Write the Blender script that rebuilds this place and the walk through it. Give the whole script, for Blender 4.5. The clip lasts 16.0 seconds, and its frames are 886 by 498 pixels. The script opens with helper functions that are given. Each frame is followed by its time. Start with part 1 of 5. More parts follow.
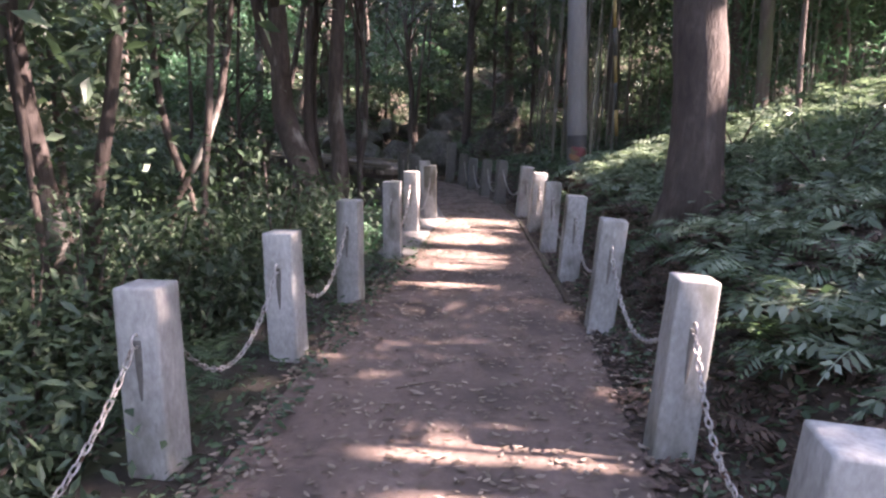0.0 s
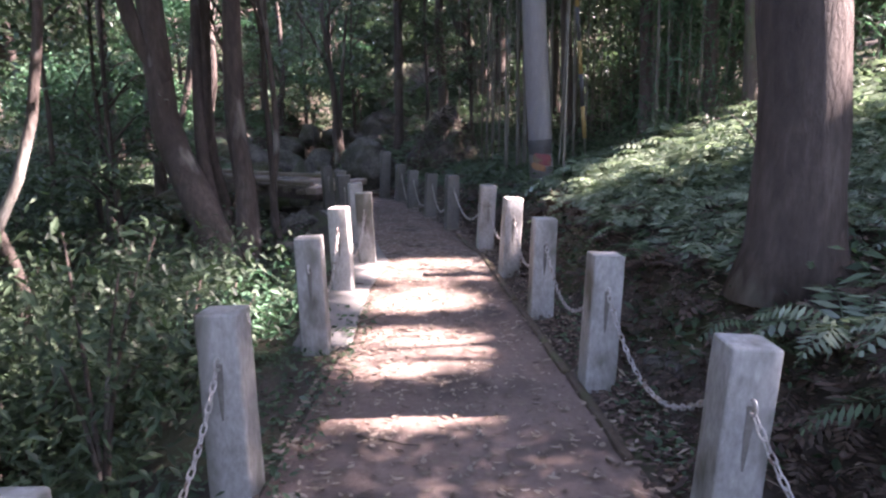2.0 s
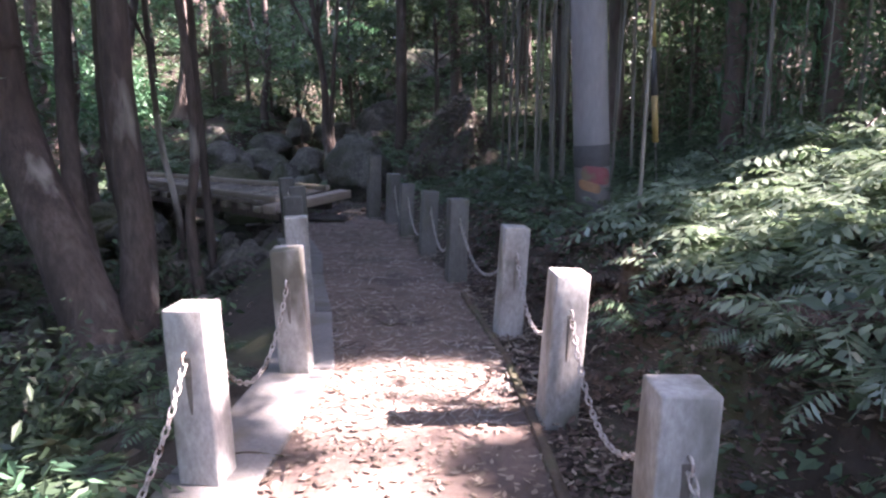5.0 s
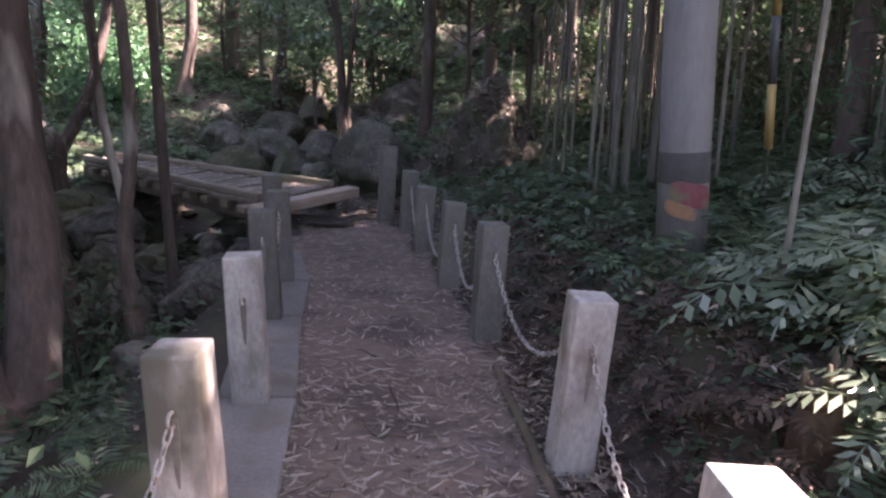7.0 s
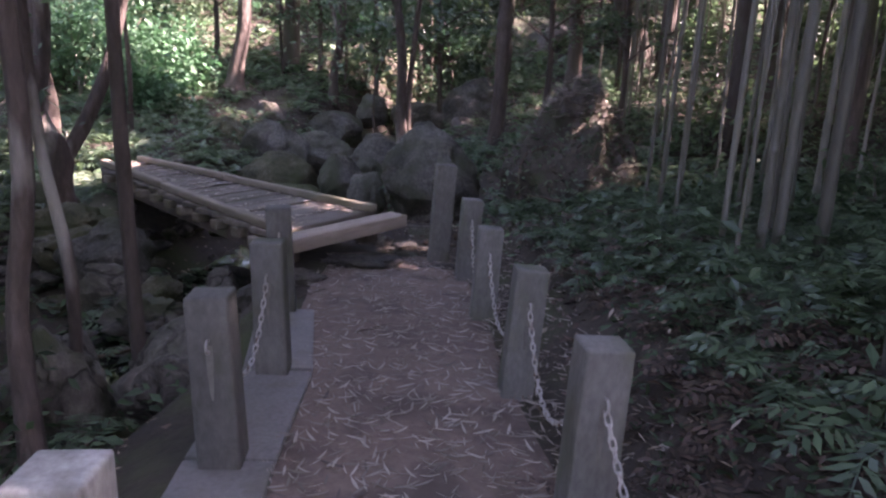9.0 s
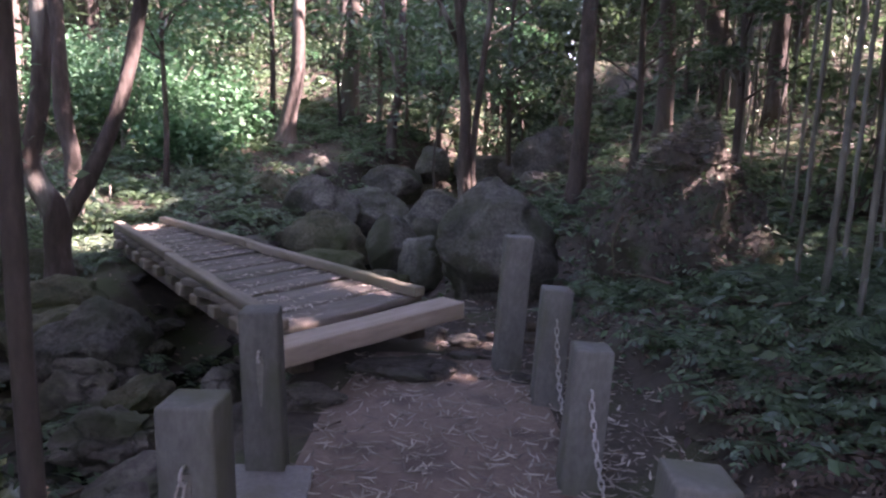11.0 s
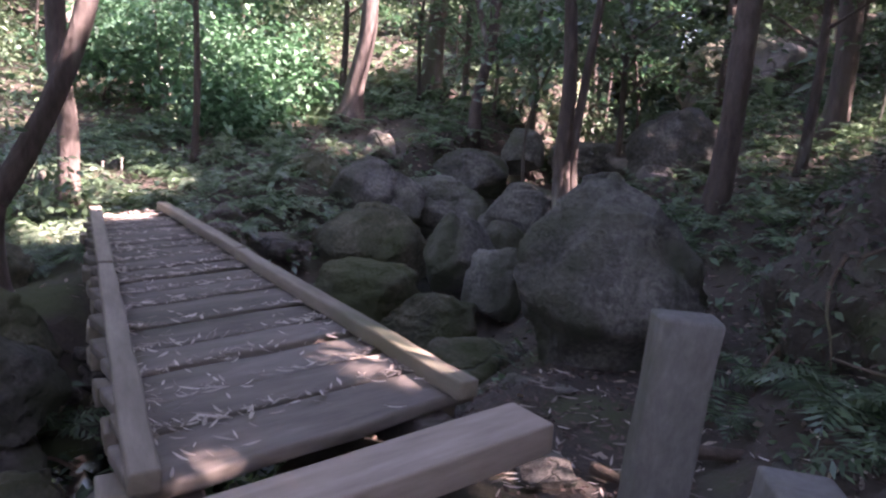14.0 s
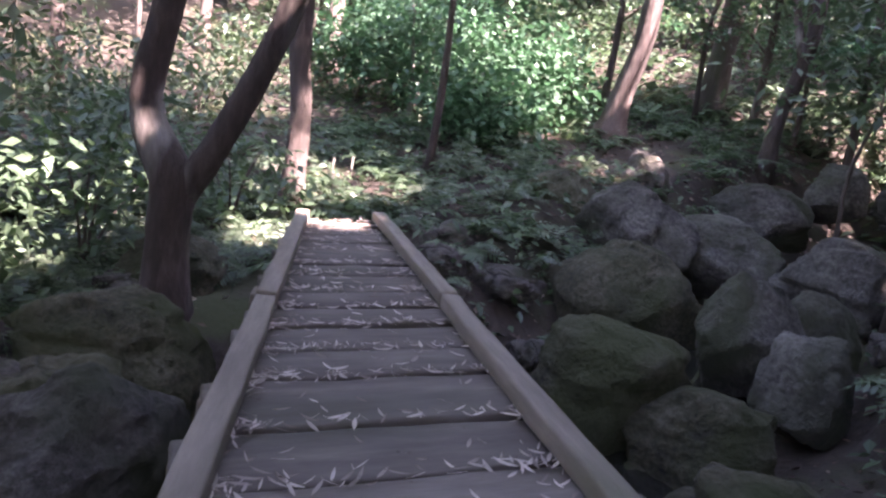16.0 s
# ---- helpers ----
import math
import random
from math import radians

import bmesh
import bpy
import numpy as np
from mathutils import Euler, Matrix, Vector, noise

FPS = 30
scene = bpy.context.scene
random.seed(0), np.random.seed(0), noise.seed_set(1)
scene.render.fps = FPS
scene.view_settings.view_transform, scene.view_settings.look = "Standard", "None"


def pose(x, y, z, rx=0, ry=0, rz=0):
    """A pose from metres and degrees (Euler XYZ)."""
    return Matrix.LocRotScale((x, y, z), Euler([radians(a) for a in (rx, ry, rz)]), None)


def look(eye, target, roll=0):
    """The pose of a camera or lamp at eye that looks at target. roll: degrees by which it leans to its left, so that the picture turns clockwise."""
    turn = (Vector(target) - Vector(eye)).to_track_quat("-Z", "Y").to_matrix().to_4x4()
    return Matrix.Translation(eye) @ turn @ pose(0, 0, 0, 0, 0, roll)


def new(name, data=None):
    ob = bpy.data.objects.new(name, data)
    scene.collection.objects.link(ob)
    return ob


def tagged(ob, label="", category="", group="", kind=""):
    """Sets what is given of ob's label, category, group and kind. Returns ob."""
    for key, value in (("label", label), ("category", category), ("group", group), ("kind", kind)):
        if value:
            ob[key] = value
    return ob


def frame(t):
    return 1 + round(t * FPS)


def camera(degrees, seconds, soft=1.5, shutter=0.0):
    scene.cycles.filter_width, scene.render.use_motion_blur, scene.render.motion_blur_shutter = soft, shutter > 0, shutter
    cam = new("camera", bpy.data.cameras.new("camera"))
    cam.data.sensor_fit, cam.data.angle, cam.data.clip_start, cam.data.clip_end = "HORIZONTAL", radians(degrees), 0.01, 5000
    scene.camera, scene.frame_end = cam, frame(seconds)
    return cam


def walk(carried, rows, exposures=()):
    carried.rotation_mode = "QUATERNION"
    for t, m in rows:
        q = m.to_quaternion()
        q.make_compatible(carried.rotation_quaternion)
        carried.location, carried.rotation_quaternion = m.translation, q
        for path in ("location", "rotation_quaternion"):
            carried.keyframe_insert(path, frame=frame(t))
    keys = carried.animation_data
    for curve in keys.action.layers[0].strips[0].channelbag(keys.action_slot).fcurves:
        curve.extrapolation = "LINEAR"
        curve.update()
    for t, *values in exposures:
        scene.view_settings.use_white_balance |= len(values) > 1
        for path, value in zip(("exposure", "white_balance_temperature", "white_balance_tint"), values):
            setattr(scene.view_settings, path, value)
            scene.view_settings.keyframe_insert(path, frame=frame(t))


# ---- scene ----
cam = camera(66.0, 16.0, 2.4)
PATH = [
    (0, (-0.421, -5.06, 1.4), (-0.434, -3.093, 1.039), 1.9),
    (0.5, (-0.498, -4.159, 1.419), (-0.42, -2.195, 1.05), 0.4),
    (1, (-0.434, -3.522, 1.429), (-0.42, -1.554, 1.076), -0.7),
    (1.5, (-0.461, -3.013, 1.441), (-0.39, -1.047, 1.08), -0.0),
    (2, (-0.54, -2.573, 1.546), (-0.358, -0.615, 1.179), -0.5),
    (2.5, (-0.4, -1.912, 1.524), (-0.279, 0.065, 1.245), -0.3),
    (3, (-0.368, -1.386, 1.533), (-0.207, 0.581, 1.207), -0.4),
    (3.5, (-0.336, -0.868, 1.575), (-0.154, 1.082, 1.171), -1.3),
    (4, (-0.269, -0.267, 1.522), (-0.127, 1.694, 1.155), 0.1),
    (4.5, (-0.127, 0.298, 1.543), (0.005, 2.254, 1.148), -1.4),
    (4.7, (-0.096, 0.513, 1.548), (0.044, 2.472, 1.168), -0.7),
    (6.8, (0.047, 2.62, 1.58), (0.133, 4.568, 1.137), 2.0),
    (7, (0.045, 2.777, 1.586), (0.106, 4.728, 1.152), 1.9),
    (7.5, (0.083, 3.229, 1.614), (0.118, 5.177, 1.16), 2.0),
    (8, (0.062, 3.7, 1.617), (0.112, 5.647, 1.165), 1.8),
    (8.5, (0.047, 4.136, 1.66), (0.086, 6.085, 1.211), 1.2),
    (9, (0.08, 4.787, 1.645), (-0.06, 6.731, 1.196), 2.7),
    (9.5, (0.055, 5.256, 1.64), (-0.082, 7.225, 1.315), 2.9),
    (10, (0.011, 5.71, 1.64), (-0.21, 7.674, 1.334), 1.3),
    (10.2, (0.005, 5.864, 1.636), (-0.279, 7.822, 1.342), 0.4),
    (12.3, (-0.3, 7.735, 1.505), (-0.674, 9.673, 1.18), 4.1),
    (12.5, (-0.315, 7.855, 1.507), (-0.675, 9.796, 1.185), 4.2),
    (13, (-0.406, 8.267, 1.514), (-0.803, 10.182, 1.095), 3.2),
    (13.5, (-0.433, 8.783, 1.493), (-1.02, 10.661, 1.131), 4.3),
    (14, (-0.508, 9.08, 1.491), (-1.098, 10.956, 1.13), 4.6),
    (14.5, (-0.646, 9.443, 1.524), (-1.276, 11.298, 1.118), 5.5),
    (15, (-0.701, 9.809, 1.478), (-1.494, 11.603, 1.088), 6.9),
    (15.5, (-0.917, 10.18, 1.456), (-1.871, 11.881, 1.014), 7.6),
    (16, (-1.35, 10.498, 1.39), (-2.534, 12.063, 1.003), 8.9),
]
walk(cam, [(t, look(eye, target, roll)) for t, eye, target, roll in PATH],
     [(0, 3.25, 7550, 35), (2.5, 3.35, 6950, 36), (4.5, 3.45, 6800, 36), (7, 3.62, 7600, 41), (10, 3.7, 7300, 46), (13.5, 3.75, 7300, 46), (16, 3.8, 7150, 46)])

# ---------------------------------------------------------------- light
SUN_HEIGHT = 43.0
SUN_SIDE = -3.0
sun_from = Vector((math.cos(radians(SUN_HEIGHT)) * math.cos(radians(SUN_SIDE)),
                   math.cos(radians(SUN_HEIGHT)) * math.sin(radians(SUN_SIDE)), math.sin(radians(SUN_HEIGHT))))
sun = new("sun", bpy.data.lights.new("sun", "SUN"))
sun.data.energy, sun.data.angle, sun.data.color = 5.0, radians(0.6), (1.0, 0.98, 0.95)
sun.matrix_world = look(sun_from * 60, (0, 0, 0))
world = bpy.data.worlds.new("world")
scene.world = world
world.use_nodes = True
sky = world.node_tree.nodes.new("ShaderNodeTexSky")
sky.sky_type, sky.sun_disc = "NISHITA", False
sky.sun_elevation, sky.sun_rotation = radians(SUN_HEIGHT), radians(90 - SUN_SIDE)
world.node_tree.links.new(sky.outputs[0], world.node_tree.nodes["Background"].inputs[0])
world.node_tree.nodes["Background"].inputs[1].default_value = 0.15


# ---------------------------------------------------------------- materials
def nodes_of(name):
    m = bpy.data.materials.new(name)
    m.use_nodes = True
    return m, m.node_tree.nodes, m.node_tree.links, m.node_tree.nodes["Principled BSDF"]


def ramp_of(n, stops):
    r = n.new("ShaderNodeValToRGB")
    while len(r.color_ramp.elements) < len(stops):
        r.color_ramp.elements.new(0.5)
    for e, (p, c) in zip(r.color_ramp.elements, stops):
        e.position, e.color = p, (*c, 1)
    return r


def surface(name, stops, big=1.5, fine=22.0, rough=0.85, bump=0.35, spread=0.25, blotch=None, blotch_scale=3.0, blotch_at=(0.52, 0.66),
            stretch=(1, 1, 1), metal=0.0, vary=0.12, cracks=0.0):
    """Weathered surface: broad and fine noise mixed into a colour ramp, blotches of a second colour, fine relief."""
    m, n, l, b = nodes_of(name)
    co = n.new("ShaderNodeTexCoord")
    mp = n.new("ShaderNodeMapping")
    mp.inputs["Scale"].default_value = stretch
    l.new(co.outputs["Object"], mp.inputs[0])
    info = n.new("ShaderNodeObjectInfo")
    shift = n.new("ShaderNodeVectorMath")
    shift.operation = "ADD"
    wide = n.new("ShaderNodeMath")
    wide.operation = "MULTIPLY"
    wide.inputs[1].default_value = 37.0
    l.new(info.outputs["Random"], wide.inputs[0])
    l.new(mp.outputs[0], shift.inputs[0])
    l.new(wide.outputs[0], shift.inputs[1])
    a, c = n.new("ShaderNodeTexNoise"), n.new("ShaderNodeTexNoise")
    a.inputs["Scale"].default_value, a.inputs["Detail"].default_value = big, 6
    c.inputs["Scale"].default_value, c.inputs["Detail"].default_value, c.inputs["Roughness"].default_value = fine, 8, 0.65
    for t in (a, c):
        l.new(shift.outputs[0], t.inputs["Vector"])
    mix = n.new("ShaderNodeMix")
    mix.inputs[0].default_value = 0.5
    l.new(a.outputs[0], mix.inputs[2])
    l.new(c.outputs[0], mix.inputs[3])
    ramp = ramp_of(n, stops)
    l.new(mix.outputs[0], ramp.inputs[0])
    last = ramp.outputs[0]
    if blotch:
        d = n.new("ShaderNodeTexNoise")
        d.inputs["Scale"].default_value, d.inputs["Detail"].default_value = blotch_scale, 7
        l.new(shift.outputs[0], d.inputs["Vector"])
        cut = ramp_of(n, [(blotch_at[0], (0, 0, 0)), (blotch_at[1], (1, 1, 1))])
        l.new(d.outputs[0], cut.inputs[0])
        over = n.new("ShaderNodeMix")
        over.data_type = "RGBA"
        l.new(cut.outputs[0], over.inputs[0])
        l.new(last, over.inputs[6])
        over.inputs[7].default_value = (*blotch, 1)
        last = over.outputs[2]
    relief = mix.outputs[0]
    if cracks:
        warp = n.new("ShaderNodeVectorMath")
        warp.operation = "MULTIPLY_ADD"
        warp.inputs[1].default_value = (0.5, 0.5, 0.5)
        l.new(a.outputs["Color"], warp.inputs[0])
        l.new(shift.outputs[0], warp.inputs[2])
        cell = n.new("ShaderNodeTexVoronoi")
        cell.feature = "DISTANCE_TO_EDGE"
        cell.inputs["Scale"].default_value = cracks
        l.new(warp.outputs[0], cell.inputs["Vector"])
        seam = ramp_of(n, [(0.0, (0.35, 0.35, 0.35)), (0.05, (1, 1, 1))])
        l.new(cell.outputs["Distance"], seam.inputs[0])
        dark = n.new("ShaderNodeMix")
        dark.data_type, dark.blend_type = "RGBA", "MULTIPLY"
        dark.inputs[0].default_value = 0.8
        l.new(last, dark.inputs[6])
        l.new(seam.outputs[0], dark.inputs[7])
        last = dark.outputs[2]
        both = n.new("ShaderNodeMath")
        both.operation = "MULTIPLY"
        l.new(mix.outputs[0], both.inputs[0])
        l.new(seam.outputs[0], both.inputs[1])
        relief = both.outputs[0]
    hue = n.new("ShaderNodeHueSaturation")
    rng = n.new("ShaderNodeMapRange")
    rng.inputs[3].default_value, rng.inputs[4].default_value = 1 - vary, 1 + vary
    l.new(info.outputs["Random"], rng.inputs[0])
    l.new(rng.outputs[0], hue.inputs["Value"])
    l.new(last, hue.inputs["Color"])
    l.new(hue.outputs[0], b.inputs["Base Color"])
    bp = n.new("ShaderNodeBump")
    bp.inputs["Strength"].default_value, bp.inputs["Distance"].default_value = bump, spread * 0.1
    l.new(relief, bp.inputs["Height"])
    l.new(bp.outputs[0], b.inputs["Normal"])
    b.inputs["Roughness"].default_value, b.inputs["Metallic"].default_value = rough, metal
    return m


def foliage(name, dark, light, rough=0.45, light_in=0.35, glow=(0.95, 1.1, 0.82)):
    """Leaves: each leaf its own shade, some light passing through."""
    m, n, l, b = nodes_of(name)
    geo = n.new("ShaderNodeNewGeometry")
    ramp = ramp_of(n, [(0.0, dark), (0.75, light), (1.0, tuple(min(1, v * 1.25) for v in light))])
    l.new(geo.outputs["Random Per Island"], ramp.inputs[0])
    info = n.new("ShaderNodeObjectInfo")
    hue = n.new("ShaderNodeHueSaturation")
    rng = n.new("ShaderNodeMapRange")
    rng.inputs[3].default_value, rng.inputs[4].default_value = 0.75, 1.25
    l.new(info.outputs["Random"], rng.inputs[0])
    l.new(rng.outputs[0], hue.inputs["Value"])
    l.new(ramp.outputs[0], hue.inputs["Color"])
    l.new(hue.outputs[0], b.inputs["Base Color"])
    b.inputs["Roughness"].default_value = rough
    tr = n.new("ShaderNodeBsdfTranslucent")
    tint = n.new("ShaderNodeMix")
    tint.data_type, tint.blend_type = "RGBA", "MULTIPLY"
    tint.inputs[0].default_value = 1.0
    l.new(hue.outputs[0], tint.inputs[6])
    tint.inputs[7].default_value = (*glow, 1)
    l.new(tint.outputs[2], tr.inputs[0])
    mix = n.new("ShaderNodeMixShader")
    mix.inputs[0].default_value = light_in
    l.new(b.outputs[0], mix.inputs[1])
    l.new(tr.outputs[0], mix.inputs[2])
    l.new(mix.outputs[0], n["Material Output"].inputs[0])
    return m


SOIL = surface("forest_soil", [(0.3, (0.023, 0.018, 0.014)), (0.5, (0.047, 0.036, 0.028)), (0.7, (0.082, 0.062, 0.048))], 0.8, 14, 0.95, 0.7, 0.6,
               (0.05, 0.06, 0.025), 1.1)
DIRT = surface("path_dirt", [(0.3, (0.100, 0.067, 0.055)), (0.5, (0.171, 0.119, 0.098)), (0.72, (0.244, 0.176, 0.146))], 0.9, 30, 0.95, 0.5, 0.3,
               (0.10, 0.072, 0.06), 2.2)
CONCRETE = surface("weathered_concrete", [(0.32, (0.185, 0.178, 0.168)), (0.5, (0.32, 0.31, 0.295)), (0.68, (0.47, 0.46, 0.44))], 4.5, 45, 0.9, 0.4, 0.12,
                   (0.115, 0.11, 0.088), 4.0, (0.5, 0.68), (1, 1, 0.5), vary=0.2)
# darker concrete with greenish blotches, for the far posts and the marker
CONCRETE_DARK = surface("dark_concrete", [(0.3, (0.073, 0.071, 0.065)), (0.5, (0.123, 0.118, 0.110)), (0.7, (0.185, 0.177, 0.166))], 3.5, 40, 0.92, 0.45, 0.15,
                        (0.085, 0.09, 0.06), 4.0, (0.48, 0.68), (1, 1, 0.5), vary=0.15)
KERB = surface("kerb_concrete", [(0.3, (0.116, 0.108, 0.102)), (0.5, (0.176, 0.166, 0.158)), (0.7, (0.240, 0.227, 0.214))], 2.5, 40, 0.9, 0.3, 0.1,
               (0.14, 0.125, 0.10), 3.5, (0.54, 0.7))
STAIN = surface("rust_stain", [(0.3, (0.09, 0.082, 0.075)), (0.7, (0.21, 0.195, 0.175))], 9, 50, 0.9, 0.2, 0.1)
STEEL = surface("galvanised_chain", [(0.3, (0.30, 0.27, 0.25)), (0.6, (0.52, 0.49, 0.47))], 12, 60, 0.55, 0.2, 0.05, (0.16, 0.09, 0.06), 14, (0.55, 0.68), metal=0.5)
ROCK = surface("stream_rock", [(0.32, (0.041, 0.035, 0.030)), (0.5, (0.104, 0.091, 0.079)), (0.68, (0.212, 0.189, 0.162))], 2.6, 15, 0.85, 1.0, 0.8,
               (0.055, 0.062, 0.033), 1.8, (0.5, 0.66), vary=0.25, cracks=1.7)
MOSSY = surface("mossy_rock", [(0.32, (0.043, 0.041, 0.026)), (0.5, (0.090, 0.083, 0.051)), (0.7, (0.170, 0.153, 0.111))], 2.4, 17, 0.92, 1.0, 0.8,
                (0.05, 0.06, 0.022), 1.6, (0.45, 0.62), vary=0.15, cracks=1.3)
BOULDER = surface("weathered_boulder", [(0.36, (0.028, 0.027, 0.022)), (0.5, (0.097, 0.090, 0.078)), (0.64, (0.220, 0.207, 0.181))], 2.6, 24, 0.88, 1.0, 0.9,
                  (0.055, 0.062, 0.036), 1.5, (0.46, 0.62), vary=0.2)
BOULDER_MOSS = surface("mossy_boulder", [(0.36, (0.026, 0.026, 0.017)), (0.5, (0.082, 0.079, 0.046)), (0.66, (0.180, 0.168, 0.120))], 2.6, 26, 0.94, 1.0, 0.9,
                       (0.05, 0.06, 0.022), 1.5, (0.42, 0.6), vary=0.15)
BARK = surface("smooth_bark", [(0.32, (0.034, 0.025, 0.022)), (0.5, (0.078, 0.058, 0.05)), (0.68, (0.155, 0.122, 0.105))], 2.6, 18, 0.9, 1.0, 0.7,
               (0.3, 0.28, 0.25), 2.8, (0.60, 0.72), (1, 1, 0.3), vary=0.2)
BARK_DARK = surface("dark_bark", [(0.3, (0.046, 0.036, 0.031)), (0.5, (0.098, 0.075, 0.065)), (0.7, (0.156, 0.127, 0.111))], 2.5, 18, 0.95, 0.8, 0.4,
                    (0.09, 0.10, 0.06), 2.2, (0.56, 0.7), (1, 1, 0.3), vary=0.25)
POLE_GREY = surface("pole_concrete", [(0.3, (0.169, 0.164, 0.167)), (0.5, (0.223, 0.216, 0.220)), (0.7, (0.270, 0.262, 0.264))], 1.2, 30, 0.8, 0.15, 0.1,
                    (0.2, 0.2, 0.2), 1.5, (0.55, 0.75), (1, 1, 0.25))
POLE_BLACK = surface("tar_band", [(0.3, (0.05, 0.05, 0.052)), (0.7, (0.10, 0.10, 0.10))], 3, 30, 0.8, 0.2, 0.1)
POLE_RED = surface("faded_red_band", [(0.3, (0.152, 0.040, 0.048)), (0.5, (0.224, 0.058, 0.068)), (0.7, (0.216, 0.112, 0.112))], 5, 22, 0.8, 0.3, 0.1, (0.17, 0.14, 0.09), 7, (0.48, 0.62))
YELLOW = surface("yellow_sleeve", [(0.3, (0.26, 0.17, 0.06)), (0.7, (0.36, 0.25, 0.10))], 4, 30, 0.6, 0.1, 0.05, (0.3, 0.22, 0.08), 5)
BAMBOO = surface("bamboo_culm", [(0.3, (0.070, 0.067, 0.053)), (0.5, (0.126, 0.119, 0.099)), (0.7, (0.210, 0.197, 0.168))], 1.5, 20, 0.55, 0.15, 0.05, stretch=(1, 1, 0.2), vary=0.3)
PLANK = surface("weathered_plank", [(0.3, (0.083, 0.068, 0.058)), (0.5, (0.145, 0.121, 0.103)), (0.7, (0.226, 0.193, 0.165))], 2.0, 16, 0.85, 0.6, 0.2,
                (0.085, 0.08, 0.06), 2.4, (0.54, 0.7), (0.22, 1, 1), vary=0.14)
RAIL = surface("grey_rail_timber", [(0.3, (0.121, 0.099, 0.074)), (0.5, (0.202, 0.168, 0.133)), (0.7, (0.311, 0.269, 0.213))], 2.0, 18, 0.85, 0.6, 0.2,
               (0.12, 0.12, 0.075), 3, (0.56, 0.7), (0.18, 1, 1), vary=0.12)
NEW_TIMBER = surface("pale_timber", [(0.3, (0.195, 0.153, 0.124)), (0.5, (0.325, 0.254, 0.208)), (0.7, (0.455, 0.364, 0.299))], 2.0, 20, 0.8, 0.4, 0.15,
                     (0.2, 0.15, 0.12), 3, (0.56, 0.72), (0.16, 1, 1))
DEADWOOD = surface("rotten_wood", [(0.3, (0.05, 0.035, 0.026)), (0.6, (0.12, 0.085, 0.06))], 4, 30, 0.95, 0.8, 0.4, (0.09, 0.085, 0.045), 4)
EARTH = surface("earth_and_roots", [(0.3, (0.029, 0.024, 0.019)), (0.5, (0.066, 0.056, 0.046)), (0.72, (0.124, 0.105, 0.086))], 2.0, 18, 0.95, 0.9, 0.8,
                (0.05, 0.06, 0.03), 2.5)
LEAF_CANOPY = foliage("canopy_leaf", (0.042, 0.07, 0.045), (0.095, 0.14, 0.085))
# dimmer copy of the canopy leaf: shade is put into the leaf colour
LEAF_SHADE = foliage("shade_dimmed_leaf", (0.022, 0.044, 0.024), (0.058, 0.1, 0.052), 0.6, 0.3)
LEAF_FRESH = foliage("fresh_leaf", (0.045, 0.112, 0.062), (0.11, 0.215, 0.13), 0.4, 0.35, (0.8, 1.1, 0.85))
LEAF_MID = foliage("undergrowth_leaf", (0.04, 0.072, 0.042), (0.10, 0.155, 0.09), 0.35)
# fern leaf made paler: sunlight on the bank is put into its colour
LEAF_FERN_SUNLIT = foliage("sunlit_fern_leaf", (0.085, 0.125, 0.08), (0.21, 0.26, 0.19), 0.2)
LEAF_FAR = foliage("far_leaf", (0.05, 0.085, 0.055), (0.12, 0.17, 0.115), 0.4)
LEAF_DEAD = foliage("withered_frond", (0.035, 0.024, 0.018), (0.085, 0.056, 0.042), 0.8, 0.2, (1, 1, 1))
LITTER = foliage("dry_leaf", (0.09, 0.062, 0.045), (0.30, 0.24, 0.19), 0.8, 0.15, (1, 1, 1))
# darker brown version of the dead leaves
LITTER_DARK = foliage("dark_dead_leaf", (0.035, 0.022, 0.018), (0.125, 0.082, 0.066), 0.7, 0.1, (1, 1, 1))
ORANGE = surface("faded_orange_plate", [(0.3, (0.24, 0.12, 0.06)), (0.7, (0.34, 0.19, 0.10))], 6, 30, 0.7, 0.15, 0.05, (0.2, 0.12, 0.07), 8, (0.48, 0.62))
STRAW = foliage("bamboo_leaf_litter", (0.13, 0.10, 0.085), (0.42, 0.36, 0.31), 0.75, 0.15, (1, 1, 1))
WATER, wn, wl, wb = nodes_of("stream_water")
wb.inputs["Base Color"].default_value = (0.02, 0.02, 0.016, 1)
wb.inputs["Roughness"].default_value = 0.06
wt, wbump = wn.new("ShaderNodeTexNoise"), wn.new("ShaderNodeBump")
wt.inputs["Scale"].default_value = 9
wbump.inputs["Strength"].default_value, wbump.inputs["Distance"].default_value = 0.3, 0.03
wl.new(wt.outputs[0], wbump.inputs["Height"])
wl.new(wbump.outputs[0], wb.inputs["Normal"])


# ---------------------------------------------------------------- mesh helpers
def mesh_of(name, verts, faces, material, soft=True):
    me = bpy.data.meshes.new(name)
    me.from_pydata([tuple(v) for v in verts], [], faces)
    me.materials.append(material)
    if soft:
        me.shade_smooth()
    return me


def from_bm(name, bm, material, soft=True):
    me = bpy.data.meshes.new(name)
    bm.to_mesh(me)
    bm.free()
    me.materials.append(material)
    if soft:
        me.shade_smooth()
    return me


def part(name, me, parent, m=None, label=""):
    ob = new(name, me)
    ob.parent = parent
    if m is not None:
        ob.matrix_basis = m
    if label:
        ob["label"] = label
    return ob


def thing(name, m, label, category, group="", me=None, kind=""):
    ob = new(name, me)
    ob.matrix_basis = m
    return tagged(ob, label, category, group, kind)


